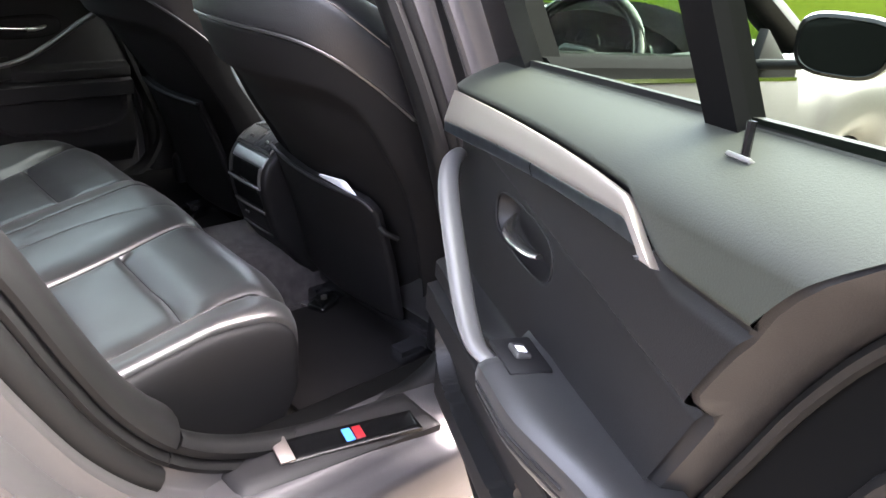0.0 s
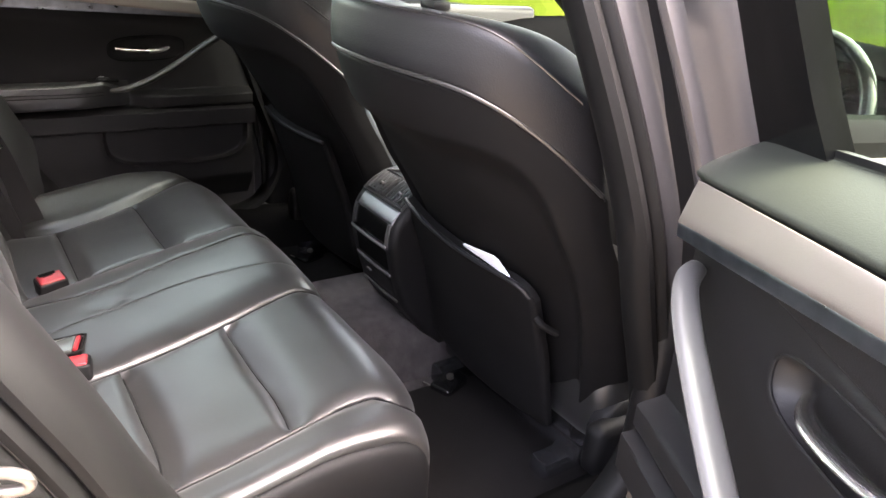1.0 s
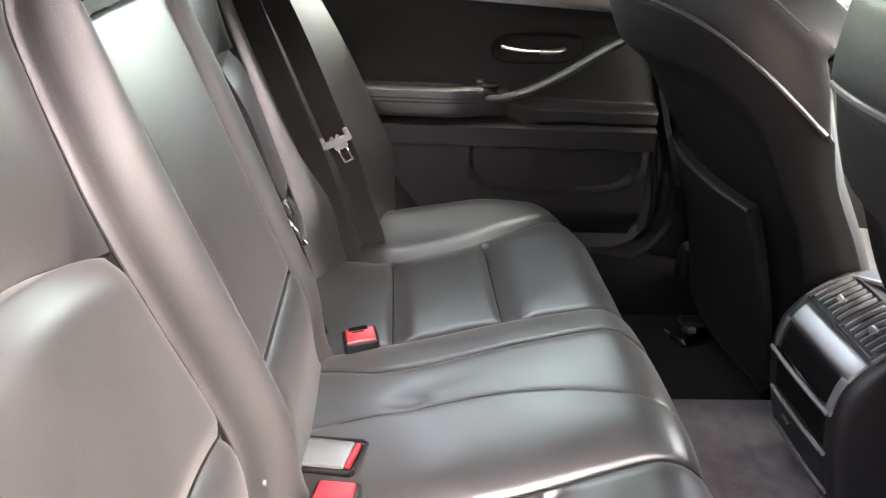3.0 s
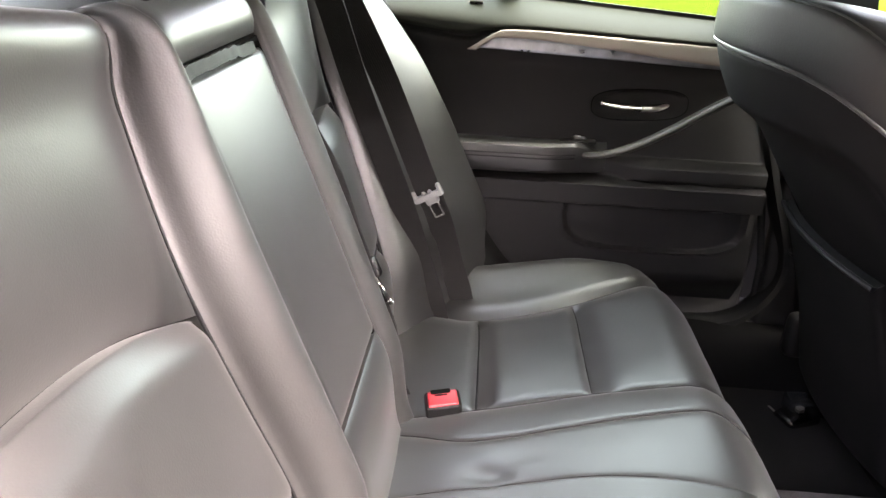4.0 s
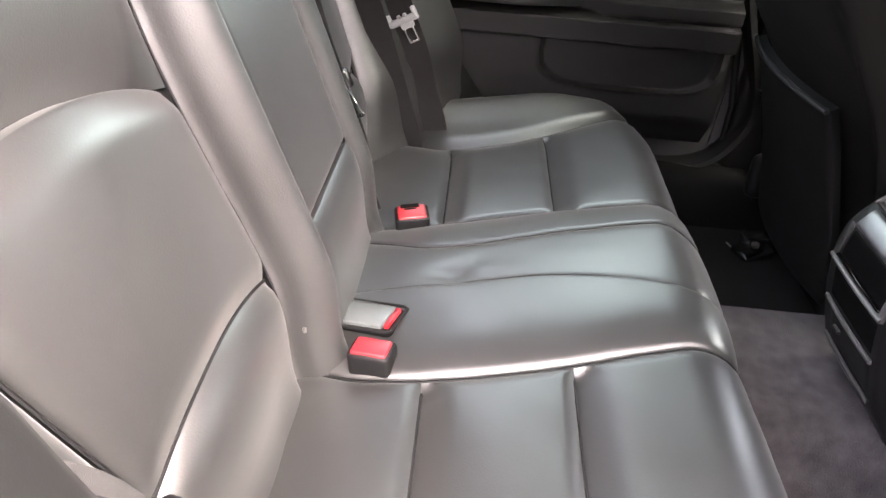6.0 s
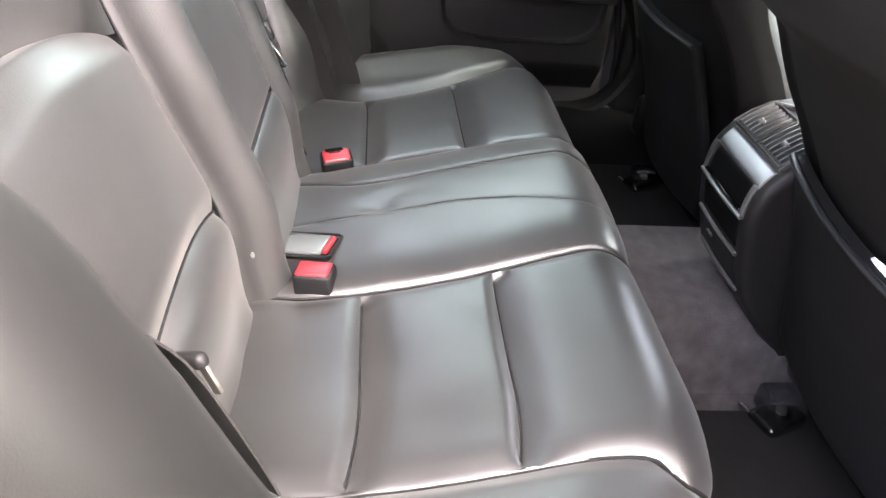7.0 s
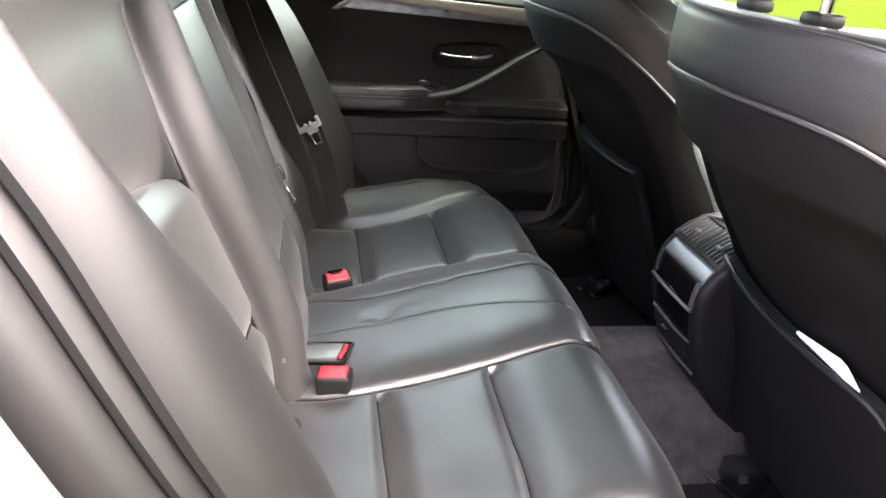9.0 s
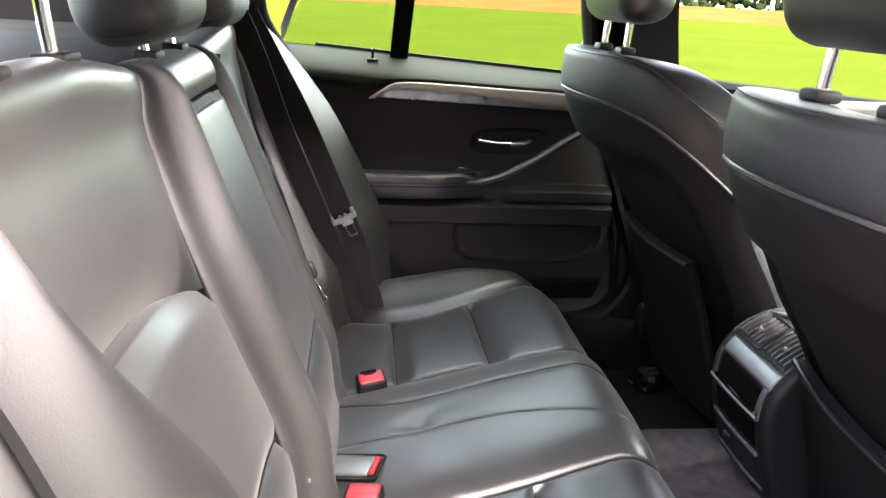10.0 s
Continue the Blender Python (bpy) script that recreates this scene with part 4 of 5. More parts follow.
    pocket_top = lambda q: (0.712 - 0.012 * q - 0.030 * max(0.0, 2 * q - 1) ** 14) if sign > 0 else 0.741
    pk = part("map_pocket", pillow(board, lambda a, b: (a, 0.40 + (pocket_top(a) - 0.40) * b), 34, 20, r=0.01, drop=0.006, skirt=0.012, flip=sign < 0), SHELL, seat, "stiff black map pocket")
    part("pocket_edge", tube([board(q, pocket_top(q)) for q in steps(0.0, 0.985, 36)], 0.0045, 8), LEATHER_SIDE, pk)
    ex = board(1.0, 0.645)
    part("pocket_strap", tube(spline([ex, (ex[0] + sign * 0.014, ex[1] + 0.006, 0.635), (ex[0] + sign * 0.024, ex[1] + 0.03, 0.620)], 4), 0.006, 8), RUBBER, pk)
    # head restraint
    hr = part("head_restraint", rounded_box((0.27, 0.105, 0.20), 0.045, 5, pose(cx, 0.235, 1.262, 8)), LEATHER, seat)
    for sx in (-1, 1):
        post = part("post", tube(spline([(cx + sx * 0.062, 0.228, 1.08), (cx + sx * 0.062, 0.230, 1.14), (cx + sx * 0.060, 0.236, 1.18), (cx + sx * 0.055, 0.250, 1.205), (cx + sx * 0.05, 0.258, 1.23)], 4), 0.0065, 10), CHROME, hr, "chromed post")
        part("post_guide", rounded_box((0.036, 0.030, 0.014), 0.005, 2, pose(cx + sx * 0.062, 0.228, 1.114)), PLASTIC, post.parent)
    # rails and lever under the seat
    for sx in (-1, 1):
        part("seat_rail", rounded_box((0.045, 0.56, 0.045), 0.008, 2, pose(cx + sx * 0.17, 0.74, 0.312)), GLOSS, seat)
    foot = part("rail_foot", rounded_box((0.055, 0.075, 0.028), 0.010, 3, pose(cx - 0.14, 0.475, 0.305, 10, 0, 20)), PIANO, seat, "black rail bracket")
    part("foot_edge", rounded_box((0.050, 0.004, 0.006), 0.0015, 2, pose(cx - 0.152, 0.440, 0.300, 0, 0, 20)), STEEL, foot, "bare metal edge")
    part("foot_bolt", tube([(cx - 0.14, 0.478, 0.318), (cx - 0.14, 0.476, 0.326)], 0.009, 6), STEEL, foot, "steel bolt head")
    return seat


for sign in (1, -1):
    front_seat(sign)
single("folded_paper", pillow(lambda u, z: (u, 0.380 - 0.48 * (z - 0.68), z), lambda a, b: (0.362 + 0.132 * a, 0.588 + (0.146 - 0.045 * max(0, a - 0.75) / 0.25 - 0.022 * (1 - a)) * b), 16, 8, r=0.004, drop=0.001, skirt=0.004),
       PAPER, "white folded paper tucked into the seat pocket", "paper")


# ---- tunnel, console, floor ----
single("centre_tunnel", loft([[(x, y, z) for x, z in ((-0.22, 0.285), (-0.19, 0.36), (-0.175, 0.395), (-0.155, 0.41), (0.075, 0.41), (0.10, 0.395), (0.12, 0.36), (0.15, 0.285))] for y in steps(-0.25, 1.2, 12)]), CARPET,
       "charcoal carpet over the centre tunnel", "carpet", kind="structure")
console = thing("centre_console", "black console end with two air vents and open tray", "console")
CX, CW = 0.036, 0.094
FACE = ((0.34, 0.505), (0.385, 0.462), (0.45, 0.412), (0.467, 0.403), (0.533, 0.381), (0.565, 0.373), (0.60, 0.367), (0.63, 0.368), (0.652, 0.374), (0.678, 0.392), (0.705, 0.424), (0.722, 0.462), (0.728, 0.52))


def on_console(z):
    """How far forward the rear face lies at a height."""
    return curve(FACE, z)


def console_ring(inset, x):
    c = Vector((0, 0.7, 0.57))
    rim = [(on_console(z), z) for z in steps(0.34, 0.728, 30)] + [(1.15, 0.720), (1.15, 0.34)]
    return [(x, c.y + (a - c.y) * (1 - inset * 0.25), c.z + (b - c.z) * (1 - inset * 0.5)) for a, b in rim]


part("body", loft([console_ring(i, CX + s * CW) for s, i in ((-1, 0.20), (-0.985, 0.12), (-0.95, 0.05), (-0.89, 0.012), (-0.82, 0.0), (0.82, 0.0), (0.89, 0.012), (0.95, 0.05), (0.985, 0.12), (1, 0.20))]), PLASTIC, console)


def console_bar(name, z0, z1, x0, x1, out, mat, parent=None, label="", r=0.005):
    return part(name, pillow(lambda x, z: (x, on_console(z) - out, z), lambda a, b: (x0 + (x1 - x0) * a, z0 + (z1 - z0) * b), 14, 10, r=r, drop=0.003, skirt=0.012), mat, parent or console, label)


# silver surround of the open tray: a wide bar over it and two slim cheeks
console_bar("vent_bar", 0.651, 0.679, CX - 0.068, CX + 0.078, 0.0035, CONSOLE_SILVER, label="satin silver bar", r=0.003)
# flat black panel on the face stands for the shade inside the tray
tray = console_bar("tray", 0.604, 0.650, CX - 0.064, CX + 0.066, 0.0008, FLAT_BLACK, label="open storage tray, its shaded hollow a flat black panel")
for sx in (-1, 1):
    part("tray_cheek", pillow(lambda x, z: (x, on_console(z) - 0.003, z), lambda a, b: (CX + sx * 0.0705 + 0.006 * (2 * a - 1), 0.598 + 0.054 * b), 4, 10, r=0.002, drop=0.001, skirt=0.010), PULL if sx > 0 else PLASTIC_GREY, tray, "satin grey cheek")
part("tray_floor", rounded_box((0.128, 0.030, 0.004), 0.001, 1, pose(CX, on_console(0.606) + 0.010, 0.6065)), PIANO, tray)
part("tray_lip", tube([(CX + x, on_console(0.600) - 0.005 + 0.5 * x * x, 0.600) for x in steps(-0.076, 0.074, 12)], 0.0045, 10, flat=0.8), PULL, tray, "satin grey lip")
console_bar("flap", 0.540, 0.592, CX - 0.066, CX + 0.070, 0.0012, FLAT_BLACK)
console_bar("flap", 0.474, 0.527, CX - 0.062, CX + 0.070, 0.0012, PLASTIC)
# a thin grey line along each flap edge, the upper one paler
for z, mat in ((0.534, PULL), (0.468, PLASTIC_GREY)):
    part("flap_edge", tube([(CX + x, on_console(z) - 0.0045 + 0.5 * x * x, z) for x in steps(-0.072, 0.072, 12)], 0.0034, 8), mat, console, "grey flap edge")
part("flap_catch", rounded_box((0.018, 0.008, 0.006), 0.002, 2, pose(CX - 0.03, on_console(0.505) - 0.003, 0.505)), PLASTIC_GREY, console)
part("top_frame", tube([(CX + sx * x, on_console(z) - 0.002, z) for sx, x, z in ((-1, 0.078, 0.680), (-1, 0.077, 0.700), (-1, 0.070, 0.7165), (-1, 0.04, 0.7225), (1, 0.04, 0.7225), (1, 0.070, 0.7165), (1, 0.077, 0.700), (1, 0.078, 0.680))], 0.0034, 8), PULL, console, "satin silver rim round the vents")
for sx in (-1, 1):
    vx = CX + sx * 0.0375
    vent = console_bar("vent_well", 0.683, 0.717, vx - 0.034, vx + 0.034, -0.002, FLAT_BLACK)
    part("vent_frame", tube([(x, on_console(z) - 0.003, z) for x, z in ((vx - 0.035, 0.682), (vx + 0.035, 0.682), (vx + 0.035, 0.718), (vx - 0.035, 0.718))], 0.0026, 6, closed=True), PLASTIC_GREY, vent)
    for i in range(6):
        x = vx - 0.028 + 0.0112 * i
        part("slat", band([(x, on_console(z) - 0.001, z) for z in steps(0.685, 0.715, 5)], (0, 1, -0.6), 0.010, 0.0018), CONSOLE_SILVER, vent, "silver vent slat")
    part("vent_knob", rounded_box((0.016, 0.010, 0.010), 0.004, 3, pose(vx, on_console(0.700) - 0.004, 0.699, 40)), PULL, vent, "satin grey vent knob")
for sx, nm in ((1, "near"), (-1, "far")):
    single("floor_mat", rounded_box((0.40, 0.42, 0.014), 0.006, 2, pose(sx * 0.40, 0.40, 0.294)), MAT, "charcoal carpet floor mat in the rear footwell", "floor mat", "rear floor mats")


# ---- belts and buckles ----
def buckle(x, y, z, turn, lean, slot):
    b = thing("belt_buckle", "black seat belt buckle with a red release button", "seat belt buckle", "rear belt buckles", at=(x, y, z))
    m = pose(x, y, z, 6, lean, turn)
    part("housing", rounded_box((0.038, 0.054, 0.062), 0.006, 3, m @ pose(0, 0, -0.018)), SIDE_VINYL, b)
    part("button", rounded_box((0.030, 0.045, 0.010), 0.003, 3, m @ pose(0.001, 0.0, 0.011)), RED, b, "red release button")
    if slot:
        part("slot", merged(rounded_box((0.009, 0.030, 0.004), 0.001, 1, m @ pose(-0.011, -0.002, 0.0152)), rounded_box((0.004, 0.020, 0.003), 0.001, 1, m @ pose(-0.004, -0.002, 0.0152))), FLAT_BLACK, b, "dark tongue slot")
    return b


buckle(0.167, -0.236, 0.518, -12, 0, False)
buckle(-0.160, -0.222, 0.517, 12, 10, True)
latch = thing("centre_belt_buckle", "flat grey and red belt buckle sunk in the cushion", "seat belt buckle", "rear belt buckles", at=(0.094, -0.254, 0.505))
ml = pose(0.0934, -0.253, 0.5180, 10.8, 0, -18)
part("housing", rounded_box((0.058, 0.090, 0.030), 0.008, 3, ml @ pose(0, 0, -0.0145)), FLAT_BLACK, latch, "black surround")
part("surround", tube([tuple(ml @ Vector((0.0295 * sx, 0.045 * sy, 0.001))) for sx, sy in ((-1, -1), (1, -1), (1, 0.86), (0.86, 1), (-0.86, 1), (-1, 0.86))], 0.0022, 8, closed=True), SIDE_VINYL, latch)
part("cover", rounded_box((0.046, 0.074, 0.010), 0.003, 3, ml @ pose(0, -0.006, 0.000)), COVER, latch, "shiny grey cover, paler to hold a sky reflection")
part("button", rounded_box((0.042, 0.007, 0.010), 0.002, 2, ml @ pose(0, 0.0355, 0.000)), RED, latch, "red release button")


def on_back(x, z, out=0.01):
    p = backrest(x, z)
    return p[0], p[1] + 0.94 * out, p[2] + 0.34 * out


belt = thing("seat_belt", "black seat belt hanging before the backrest, pale grey tongue", "seat belt", "rear seat belts")
part("shoulder_webbing", band(spline([(-0.520, -0.474, 1.140), (-0.505, -0.428, 1.055), (-0.490, -0.360, 0.925), (-0.478, -0.286, 0.752), (-0.490, -0.258, 0.680), (-0.500, -0.234, 0.590), (-0.505, -0.215, 0.530), (-0.506, -0.205, 0.470)], 5), (0.12, 1, 0.0), 0.047, 0.0016), WEB, belt, "black woven webbing")
part("lap_webbing", band(spline([(-0.490, -0.490, 1.140), (-0.470, -0.451, 1.055), (-0.455, -0.404, 0.925), (-0.448, -0.328, 0.735), (-0.460, -0.292, 0.620), (-0.465, -0.262, 0.520), (-0.466, -0.250, 0.465)], 5), (0.30, 1, 0.0), 0.049, 0.0016), WEB, belt, "black woven webbing")
mt = Matrix.Translation((-0.466, -0.279, 0.735)) @ Matrix(((0.16, 0.98, 0.0, 0), (0.86, -0.14, -0.48, 0), (0.48, 0.08, 0.88, 0), (0, 0, 0, 1)))
tg = part("tongue", merged(rounded_box((0.054, 0.011, 0.013), 0.004, 3, mt), rounded_box((0.009, 0.011, 0.024), 0.004, 3, mt @ pose(-0.025, 0, 0.006)), rounded_box((0.009, 0.011, 0.024), 0.004, 3, mt @ pose(0.025, 0, 0.006)),
                           rounded_box((0.026, 0.010, 0.016), 0.004, 3, mt @ pose(0.003, 0, -0.008)), *[rounded_box((0.006, 0.011, 0.007), 0.002, 1, mt @ pose(k, 0.001, 0.008)) for k in (-0.006, 0.006)]), TONGUE, belt, "pale grey tongue grip")
part("tongue_plate", merged(rounded_box((0.004, 0.003, 0.036), 0.001, 1, mt @ pose(-0.006, 0, -0.024)), rounded_box((0.004, 0.003, 0.036), 0.001, 1, mt @ pose(0.011, 0, -0.024)), rounded_box((0.020, 0.003, 0.004), 0.001, 1, mt @ pose(0.0025, 0, -0.041))), CHROME, tg, "steel tongue blade")
centre_belt = thing("centre_seat_belt", "black centre seat belt beside the middle backrest with a metal tongue", "seat belt", "rear seat belts")
part("webbing", band([on_back(-0.184, z, lerp_table(((0.5, 0.04), (0.7, 0.046), (0.9, 0.048), (1.06, 0.022)), z) - 0.010) for z in steps(1.09, 0.52, 20)], (0.25, 1, 0), 0.022, 0.0018), WEB, centre_belt)
tg = part("tongue", rounded_box((0.016, 0.034, 0.030), 0.005, 3, pose(-0.172, -0.338, 0.728, 24, 0, 0)), GLOSS, centre_belt)
part("tongue_plate", merged(rounded_box((0.003, 0.006, 0.052), 0.001, 1, pose(-0.166, -0.316, 0.700, 32, 0, 0)), rounded_box((0.003, 0.006, 0.052), 0.001, 1, pose(-0.166, -0.330, 0.700, 32, 0, 0)), rounded_box((0.003, 0.020, 0.006), 0.001, 1, pose(-0.166, -0.309, 0.678, 32, 0, 0))), CHROME, tg, "steel tongue blade")
near_belt = thing("outer_seat_belt", "black seat belt with a metal tongue, tucked beside the side bolster", "seat belt", "rear seat belts")
part("webbing", band(spline([(0.665, -0.385, 0.88), (0.635, -0.352, 0.855), (0.600, -0.326, 0.815), (0.578, -0.300, 0.765), (0.570, -0.270, 0.68), (0.565, -0.245, 0.60)], 4), (0.6, 0.8, 0), 0.030, 0.002), WEB, near_belt)
tg = part("tongue", rounded_box((0.012, 0.034, 0.013), 0.005, 3, pose(0.562, -0.294, 0.744, 26, 0, -30)), SIDE_VINYL, near_belt, "black tongue grip")
part("tongue_plate", rounded_box((0.004, 0.009, 0.034), 0.0015, 2, pose(0.557, -0.283, 0.724, 30, 0, -30)), STEEL, tg, "steel tongue blade")
single("seat_stud", rounded_box((0.004, 0.0045, 0.008), 0.0018, 2, pose(0.193, -0.311, 0.570)), PULL, "small pale grey clip in the backrest seam", "clip")

# ---- rear head restraints ----
for x, w in ((0.0, 0.245), (0.42, 0.26), (-0.42, 0.26)):
    hr = thing("rear_head_restraint", "black leather rear head restraint on chromed posts" if x else "low black leather centre head restraint", "head restraint", "rear head restraints")
    zz = 1.255 if x > 0 else 1.168 if x == 0 else 1.188
    part("pad", rounded_box((w, 0.125, 0.105) if x == 0 else (w, 0.115, 0.15), 0.046, 7, pose(x, -0.528, zz, 10)), RIB_LEATHER, hr)
    hh = 0.0525 if x == 0 else 0.075
    for sx in (-1, 1):
        part("pad_piping", tube([tuple(pose(x, -0.528, zz, 10) @ Vector((sx * (w / 2 - 0.014), (0.044 if x == 0 else 0.040) * (abs(math.cos(t)) ** 0.7) * (1 if math.cos(t) > 0 else -1), (hh - 0.014) * (abs(math.sin(t)) ** 0.7) * (1 if math.sin(t) > 0 else -1)))) for t in steps(0, 2 * math.pi, 40)[:-1]], 0.0022, 6, closed=True), SIDE_VINYL, hr)
    for sx in (-1, 1):
        part("post", tube([(x + sx * 0.068, -0.508, 1.08), (x + sx * 0.068, -0.522, zz)], 0.0065, 10), CHROME, hr, "chromed post")
        part("post_guide", rounded_box((0.040, 0.030, 0.010), 0.004, 2, pose(x + sx * 0.068, -0.508, 1.106 + 0.02 * (x != 0))), PLASTIC, hr)

# ---- sill ----
sill = thing("sill_plate", "brushed metal door sill plate with a blue and red badge", "sill plate")
on_sill = lambda x, y, up: (x, y, 0.4055 + up - 0.05 * (x - 0.76))
part("sill_cover", pillow(lambda x, y: on_sill(x, y, 0.006), lambda a, b: (0.690 + 0.118 * a + (0.055 - 0.010 * a) * b, -0.07 + 0.37 * b), 8, 14, r=0.016, drop=0.008, skirt=0.014), PLASTIC, sill, "black sill cover")
part("plate", pillow(lambda x, y: on_sill(x, y, 0.0100), lambda a, b: (0.734 + 0.058 * a + (0.066 - 0.008 * a) * b, 0.024 + 0.246 * b - 0.012 * a * b), 6, 16, r=0.004, drop=0.002, skirt=0.006), PIANO, sill, "glossy dark plate face")
badge = lambda y, mat: part("badge_blue" if mat is BLUE else "badge_red", rounded_box((0.032, 0.016, 0.003), 0.001, 1, pose(*on_sill(0.764 + 0.25 * (y - 0.024), y, 0.0108), 0, 3, -14)), mat, sill)
badge(0.139, BLUE)
badge(0.157, RED)
part("plate_end", rounded_box((0.060, 0.026, 0.005), 0.002, 2, pose(*on_sill(0.762, 0.030, 0.0105), 0, 3, -12)), ALU, sill, "bright brushed end of the plate")
striker = thing("door_striker", "bare steel door striker loop on the body edge", "striker")
part("base_plate", extrude([(-0.380, 0.862), (-0.366, 0.858), (-0.352, 0.828), (-0.346, 0.800), (-0.352, 0.792), (-0.372, 0.822), (-0.384, 0.848)], 0.797, 0.803, "x", 0.0015), STEEL, striker, "bare steel base plate")
part("loop", tube(spline([(0.806, -0.374, 0.856), (0.818, -0.360, 0.857), (0.826, -0.345, 0.856), (0.829, -0.337, 0.851), (0.828, -0.338, 0.843), (0.820, -0.352, 0.839), (0.806, -0.368, 0.837)], 5), 0.0044, 10), STEEL, striker, "cast loop")
part("bolt", tube([(0.800, -0.356, 0.814), (0.808, -0.356, 0.814)], 0.0062, 6), STEEL, striker)


# ---- front of the cabin ----
def front_door(sign):
    d = thing("front_door", "closed front door with dark window trim" + (" and door mirror" if sign > 0 else ""), "car door", "front doors")
    belt_z = lambda y: 1.040 - 0.07 * (y - 0.38)
    X = lambda x: sign * x
    part("outer_skin", surface(lambda y, t: (X(0.872 + 0.030 * math.sin(math.pi * t) - 0.012 * t ** 4), y, 0.34 + (belt_z(y) - 0.36) * t), steps(0.40, 1.45, 14), steps(0, 1, 12)), PAINT, d)
    part("waist_rail", loft([[(X(x), y, belt_z(y) + dz) for x, dz in ((0.735, -0.05), (0.735, -0.012), (0.76, 0.0), (0.845, 0.0), (0.862, -0.012), (0.865, -0.05))] for y in steps(0.47, 1.42, 10)]), FLAT_BLACK, d)
    part("waist_moulding", band([(X(0.866), y, belt_z(y) - 0.034) for y in steps(0.47, 1.42, 10)], (0, 0, 1), 0.008, 0.006), CHROME, d)
    part("inner_panel", rounded_box((0.05, 0.98, 0.62), 0.02, 3, pose(X(0.735), 0.92, 0.68)), PLASTIC, d)
    part("window_frame", loft([[(X(side_x(z) + 0.115 + s), y, z) for y, s in ((lo, -0.02), (hi, -0.02), (hi, 0.015), (lo, 0.015))] for z, lo, hi in ((0.98, 0.46, 0.545), (1.2, 0.38, 0.465), (1.40, 0.31, 0.40))]), FLAT_BLACK, d, "black window post")
    tall = lambda y: max(0.02, min(0.36, 0.36 - 0.60 * (y - 0.98)))
    part("window_pane", surface(lambda y, t: (X(0.80 - 0.45 * tall(y) * t), y, belt_z(y) - 0.02 + tall(y) * t), steps(0.40, 1.52, 24), steps(0, 1, 6)), GLASS, d, "clear door glass")
    if sign > 0:
        mp = lambda x, y, z: pose(x, y, z, 0, 0, 12)
        oval = lambda w, h, y: [tuple(mp(1.022, 1.235, 1.047) @ Vector((w * (abs(math.cos(t)) ** 0.62) * math.copysign(1, math.cos(t)) * (1 + 0.10 * math.sin(t)), y, h * (abs(math.sin(t)) ** 0.62) * math.copysign(1, math.sin(t))))) for t in steps(0, 2 * math.pi, 40)[:-1]]
        mir = part("mirror_housing", loft([oval(w, h, y) for w, h, y in ((0.080, 0.050, -0.038), (0.086, 0.056, -0.050), (0.093, 0.063, -0.046), (0.097, 0.067, -0.02), (0.092, 0.064, 0.02), (0.070, 0.048, 0.055), (0.030, 0.020, 0.068))]), PIANO, d, "dark door mirror housing")
        part("mirror_face", loft([oval(0.083, 0.053, -0.046), oval(0.083, 0.053, -0.042)]), MIRROR, mir, "mirror glass with a dark teal reflection put into its colour")
        part("mirror_arm", rounded_box((0.12, 0.05, 0.022), 0.010, 3, pose(0.895, 1.235, 0.985, 0, -10, 0)), RUBBER, mir)
        part("mirror_triangle", extrude([(1.28, 0.97), (1.46, 0.955), (1.30, 1.05)], 0.80, 0.825, "x", 0.004), RUBBER, d)
    return d


front_door(1)
front_door(-1)
for sg in (1, -1):
    part("a_pillar", tube([(sg * 0.56, 0.95, 1.385), (sg * 0.66, 1.25, 1.22), (sg * 0.745, 1.62, 1.00)], [0.05, 0.055, 0.06], 12, flat=0.7), RUBBER, body, "dark windscreen pillar")
    part("b_pillar_trim", loft([[(sg * (side_x(z) + s), y, z) for y, s in ((lo, -0.06), (hi, -0.06), (hi, 0.05), (lo, 0.05))] for z, lo, hi in [(p.x, p.y, p.z) for p in spline([(0.40, 0.52, 0.62), (0.75, 0.45, 0.56), (1.0, 0.375, 0.50), (1.2, 0.315, 0.44), (1.40, 0.27, 0.40)], 5)]]), SIDE_VINYL, body, "black pillar trim")
    part("c_pillar_trim", loft([[(sg * (side_x(z) - 0.035), -0.50 - 0.10 * (1 if z > 1.2 else 0), z), (sg * (side_x(z) - 0.035), -1.15 + 1.4 * (z - 1.08), z), (sg * (side_x(z) + 0.05), -1.15 + 1.4 * (z - 1.08), z), (sg * (side_x(z) + 0.05), -0.50, z)] for z in steps(1.08, 1.38, 4)]), PLASTIC, body, "dark rear pillar trim")
    part("rear_quarter_trim", rounded_box((0.09, 0.50, 0.75), 0.03, 3, pose(sg * 0.705, -0.81, 0.75)), PLASTIC, body, "black rear quarter trim")

dash = thing("dashboard", "dark dashboard with instrument cowl and lit display", "dashboard")
part("dash_top", surface(lambda x, t: (x, 1.16 + 0.60 * t - 0.12 * (x / 0.74) ** 2, (0.86, 0.915, 0.94, 0.955, 0.960, 0.962, 0.962)[min(6, int(t * 6 + 0.5))]), steps(-0.74, 0.74, 16), steps(0, 1, 6)), DASH, dash)
part("dash_face", rounded_box((1.46, 0.30, 0.42), 0.04, 4, pose(0, 1.34, 0.68)), DASH, dash)
part("trim_bar", rounded_box((1.30, 0.02, 0.035), 0.008, 2, pose(-0.05, 1.165, 0.83)), ALU, dash, "satin aluminium dash strip")
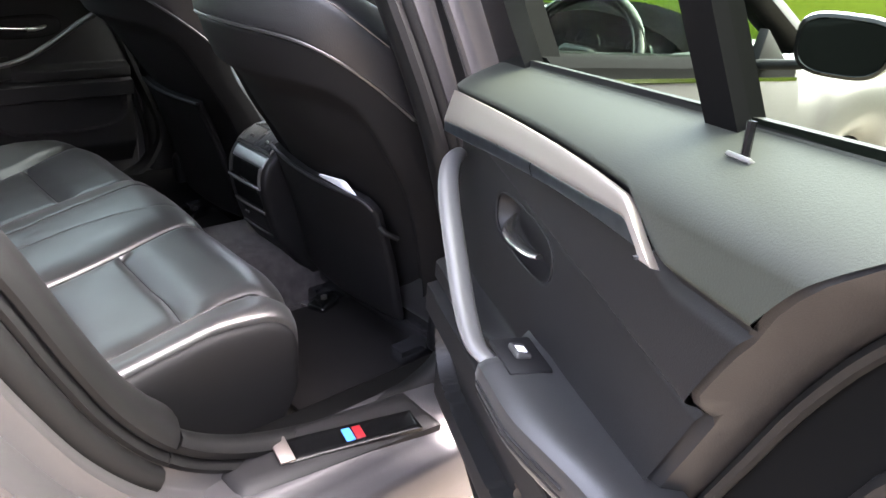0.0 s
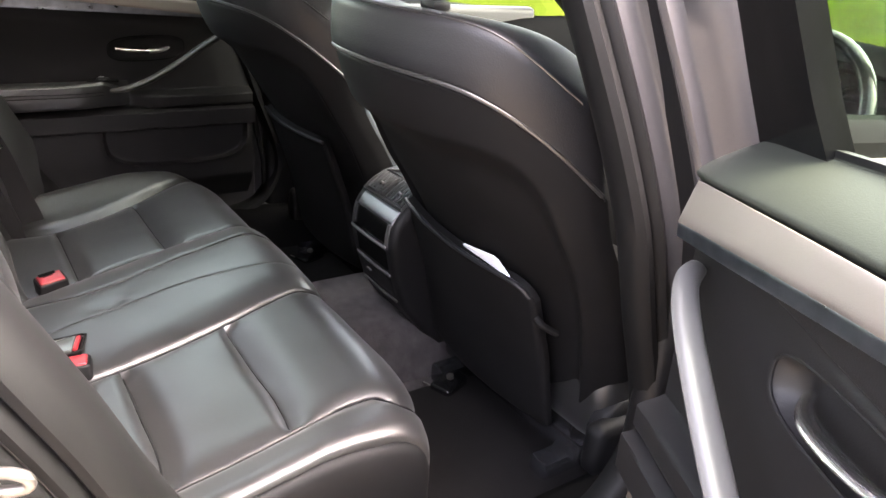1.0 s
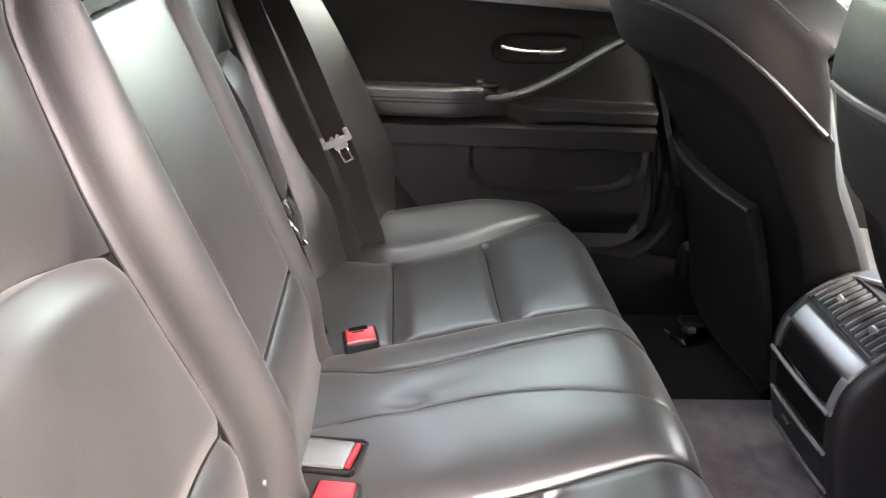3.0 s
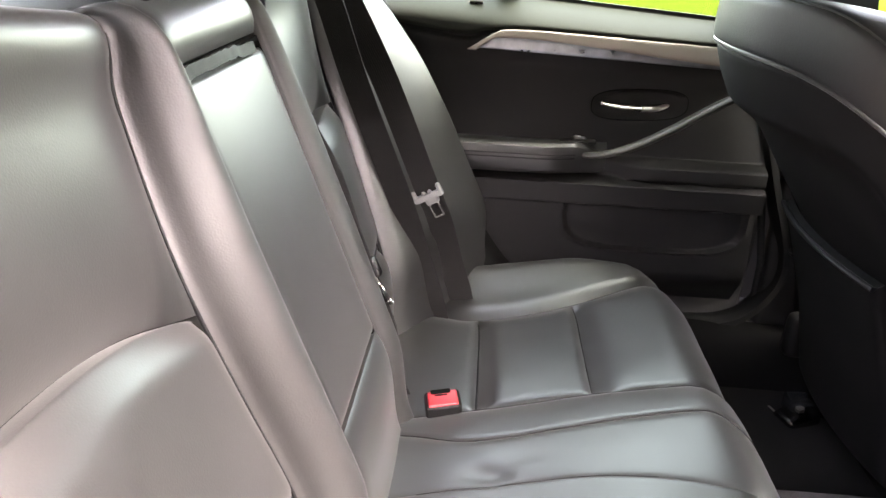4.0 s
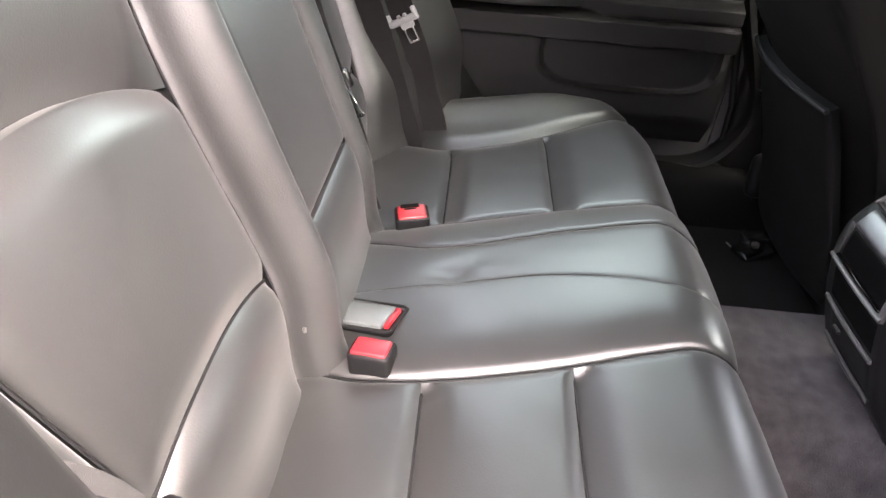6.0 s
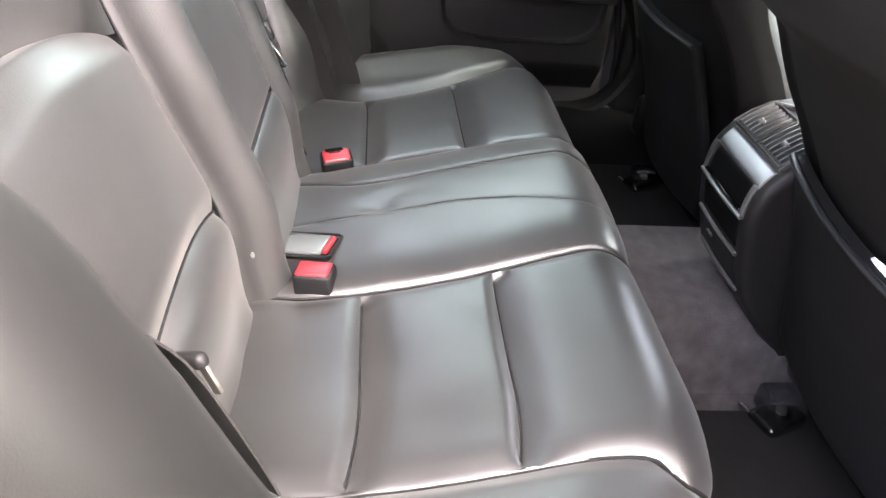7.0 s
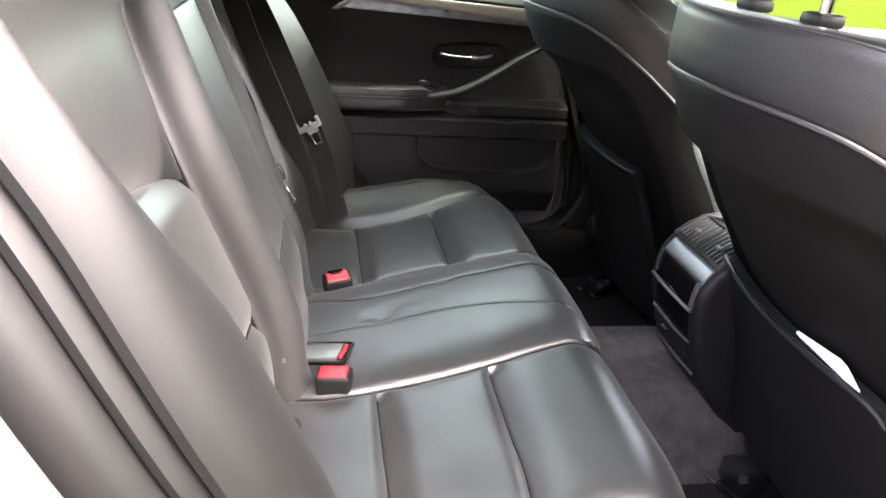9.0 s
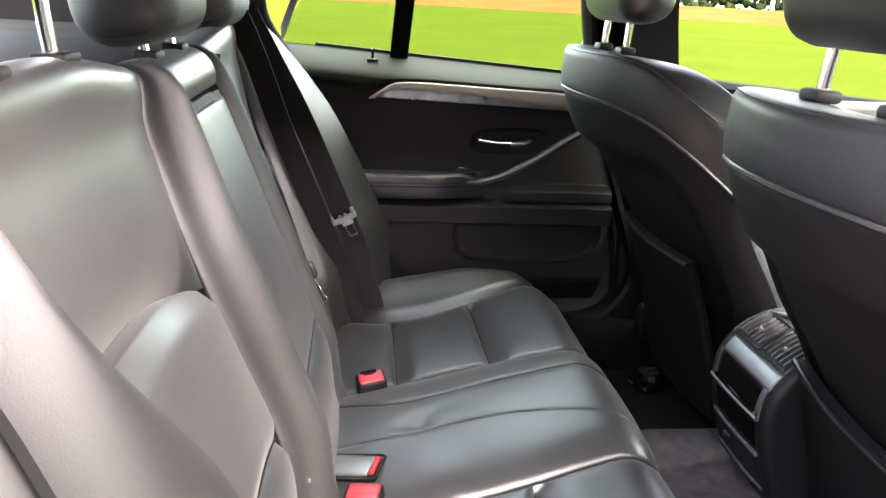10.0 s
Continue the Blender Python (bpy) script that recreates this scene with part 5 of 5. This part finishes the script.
part("instrument_cowl", loft([[(0.40 + (0.33 if math.cos(t) > 0 else 0.23) * math.cos(t), y, 0.90 + (h + 0.012) * math.sin(t)) for t in steps(0, math.pi, 18)] for y, h in ((1.20, 0.125), (1.26, 0.150), (1.40, 0.145), (1.55, 0.10), (1.68, 0.06))], caps=False, closed=False), DASH, dash)
cl = part("instrument_panel", rounded_box((0.36, 0.02, 0.12), 0.01, 2, pose(0.40, 1.32, 0.935, -20)), GLOSS, dash)
for sx in (-1, 1):
    part("dial_rim", tube([(0.40 + sx * 0.085 + 0.045 * math.cos(t), 1.302, 0.93 + 0.045 * math.sin(t)) for t in steps(0, 2 * math.pi, 28)[:-1]], 0.003, 6, closed=True), CHROME, cl)
ds = part("display_housing", rounded_box((0.28, 0.05, 0.11), 0.02, 3, pose(0.0, 1.22, 0.935, -12)), DASH, dash)
part("display_glass", rounded_box((0.22, 0.004, 0.075), 0.0015, 1, pose(0.0, 1.193, 0.935, -12)), SCREEN, ds, "lit blue-green display")
for x in (-0.05, 0.06):
    part("dash_vent", rounded_box((0.09, 0.02, 0.045), 0.008, 2, pose(x, 1.182, 0.855)), GLOSS, dash)
wheel = thing("steering_wheel", "black leather steering wheel with silver spokes", "steering wheel")
mw = pose(0.410, 1.12, 0.905, 66, 0, 0)
part("rim", tube([(0.188 * math.cos(t), 0.188 * math.sin(t), 0) for t in steps(0, 2 * math.pi, 48)[:-1]], 0.0165, 12, closed=True), PIANO, wheel, m=mw)
part("hub", rounded_box((0.13, 0.11, 0.06), 0.03, 4, mw @ pose(0, 0, -0.01)), PIANO, wheel)
for a in (0, 180, 270):
    part("spoke", rounded_box((0.13, 0.035, 0.018), 0.007, 2, mw @ pose(0.115 * math.cos(radians(a)), 0.115 * math.sin(radians(a)), -0.006, 0, 0, a)), PULL, wheel, "satin grey spoke")
part("column", tube([(0.410, 1.16, 0.90), (0.400, 1.30, 0.86)], 0.045, 14), PLASTIC, wheel)


# ---- outer panels behind and ahead of the doors ----
def arch(y, centre):
    d = 0.37 ** 2 - (y - centre) ** 2
    return 0.335 + math.sqrt(d) if d > 0 else 0.335


for sg in (1, -1):
    side = lambda y, t, c, top, y0, y1: (sg * (0.885 - 0.05 * abs(2 * t - 1) ** 3 - 0.10 * smooth(0.55, 1.0, abs(y - y0) / abs(y1 - y0))), y, arch(y, c) + (top(y) - arch(y, c)) * t)
    part("rear_wing", surface(lambda y, t: side(y, t, -0.98, lambda q: 1.06 - 0.02 * (q + 0.6) ** 2, -0.62, -1.94), steps(-0.62, -1.94, 40), steps(0, 1, 10)), PAINT, body, "grey painted rear wing")
    part("front_wing", surface(lambda y, t: side(y, t, 1.99, lambda q: 0.95 - 0.10 * ((q - 1.45) / 1.4) ** 2, 1.45, 2.86), steps(1.45, 2.86, 40), steps(0, 1, 10)), PAINT, body, "grey painted front wing")
for y, sy in ((-1.93, -1), (2.85, 1)):
    part("bumper", surface(lambda x, t: (x, y + sy * (0.10 - 0.16 * (x / 0.8) ** 2 + 0.03 * math.sin(math.pi * t)), 0.28 + (0.72 if sy < 0 else 0.52) * t), steps(-0.79, 0.79, 20), steps(0, 1, 8)), PAINT, body, "grey painted bumper")


# ---- wheels ----
for x in (0.80, -0.80):
    for y in (-0.98, 1.99):
        w = thing("wheel", "black tyre on a silver alloy rim", "wheel", "car wheels")
        part("tyre", tube([(x, y + 0.27 * math.cos(t), 0.335 + 0.27 * math.sin(t)) for t in steps(0, 2 * math.pi, 36)[:-1]], 0.068, 12, closed=True), TYRE, w)
        part("rim", tube([(x - 0.07, y, 0.335), (x + 0.07, y, 0.335)], 0.22, 28), ALU, w)
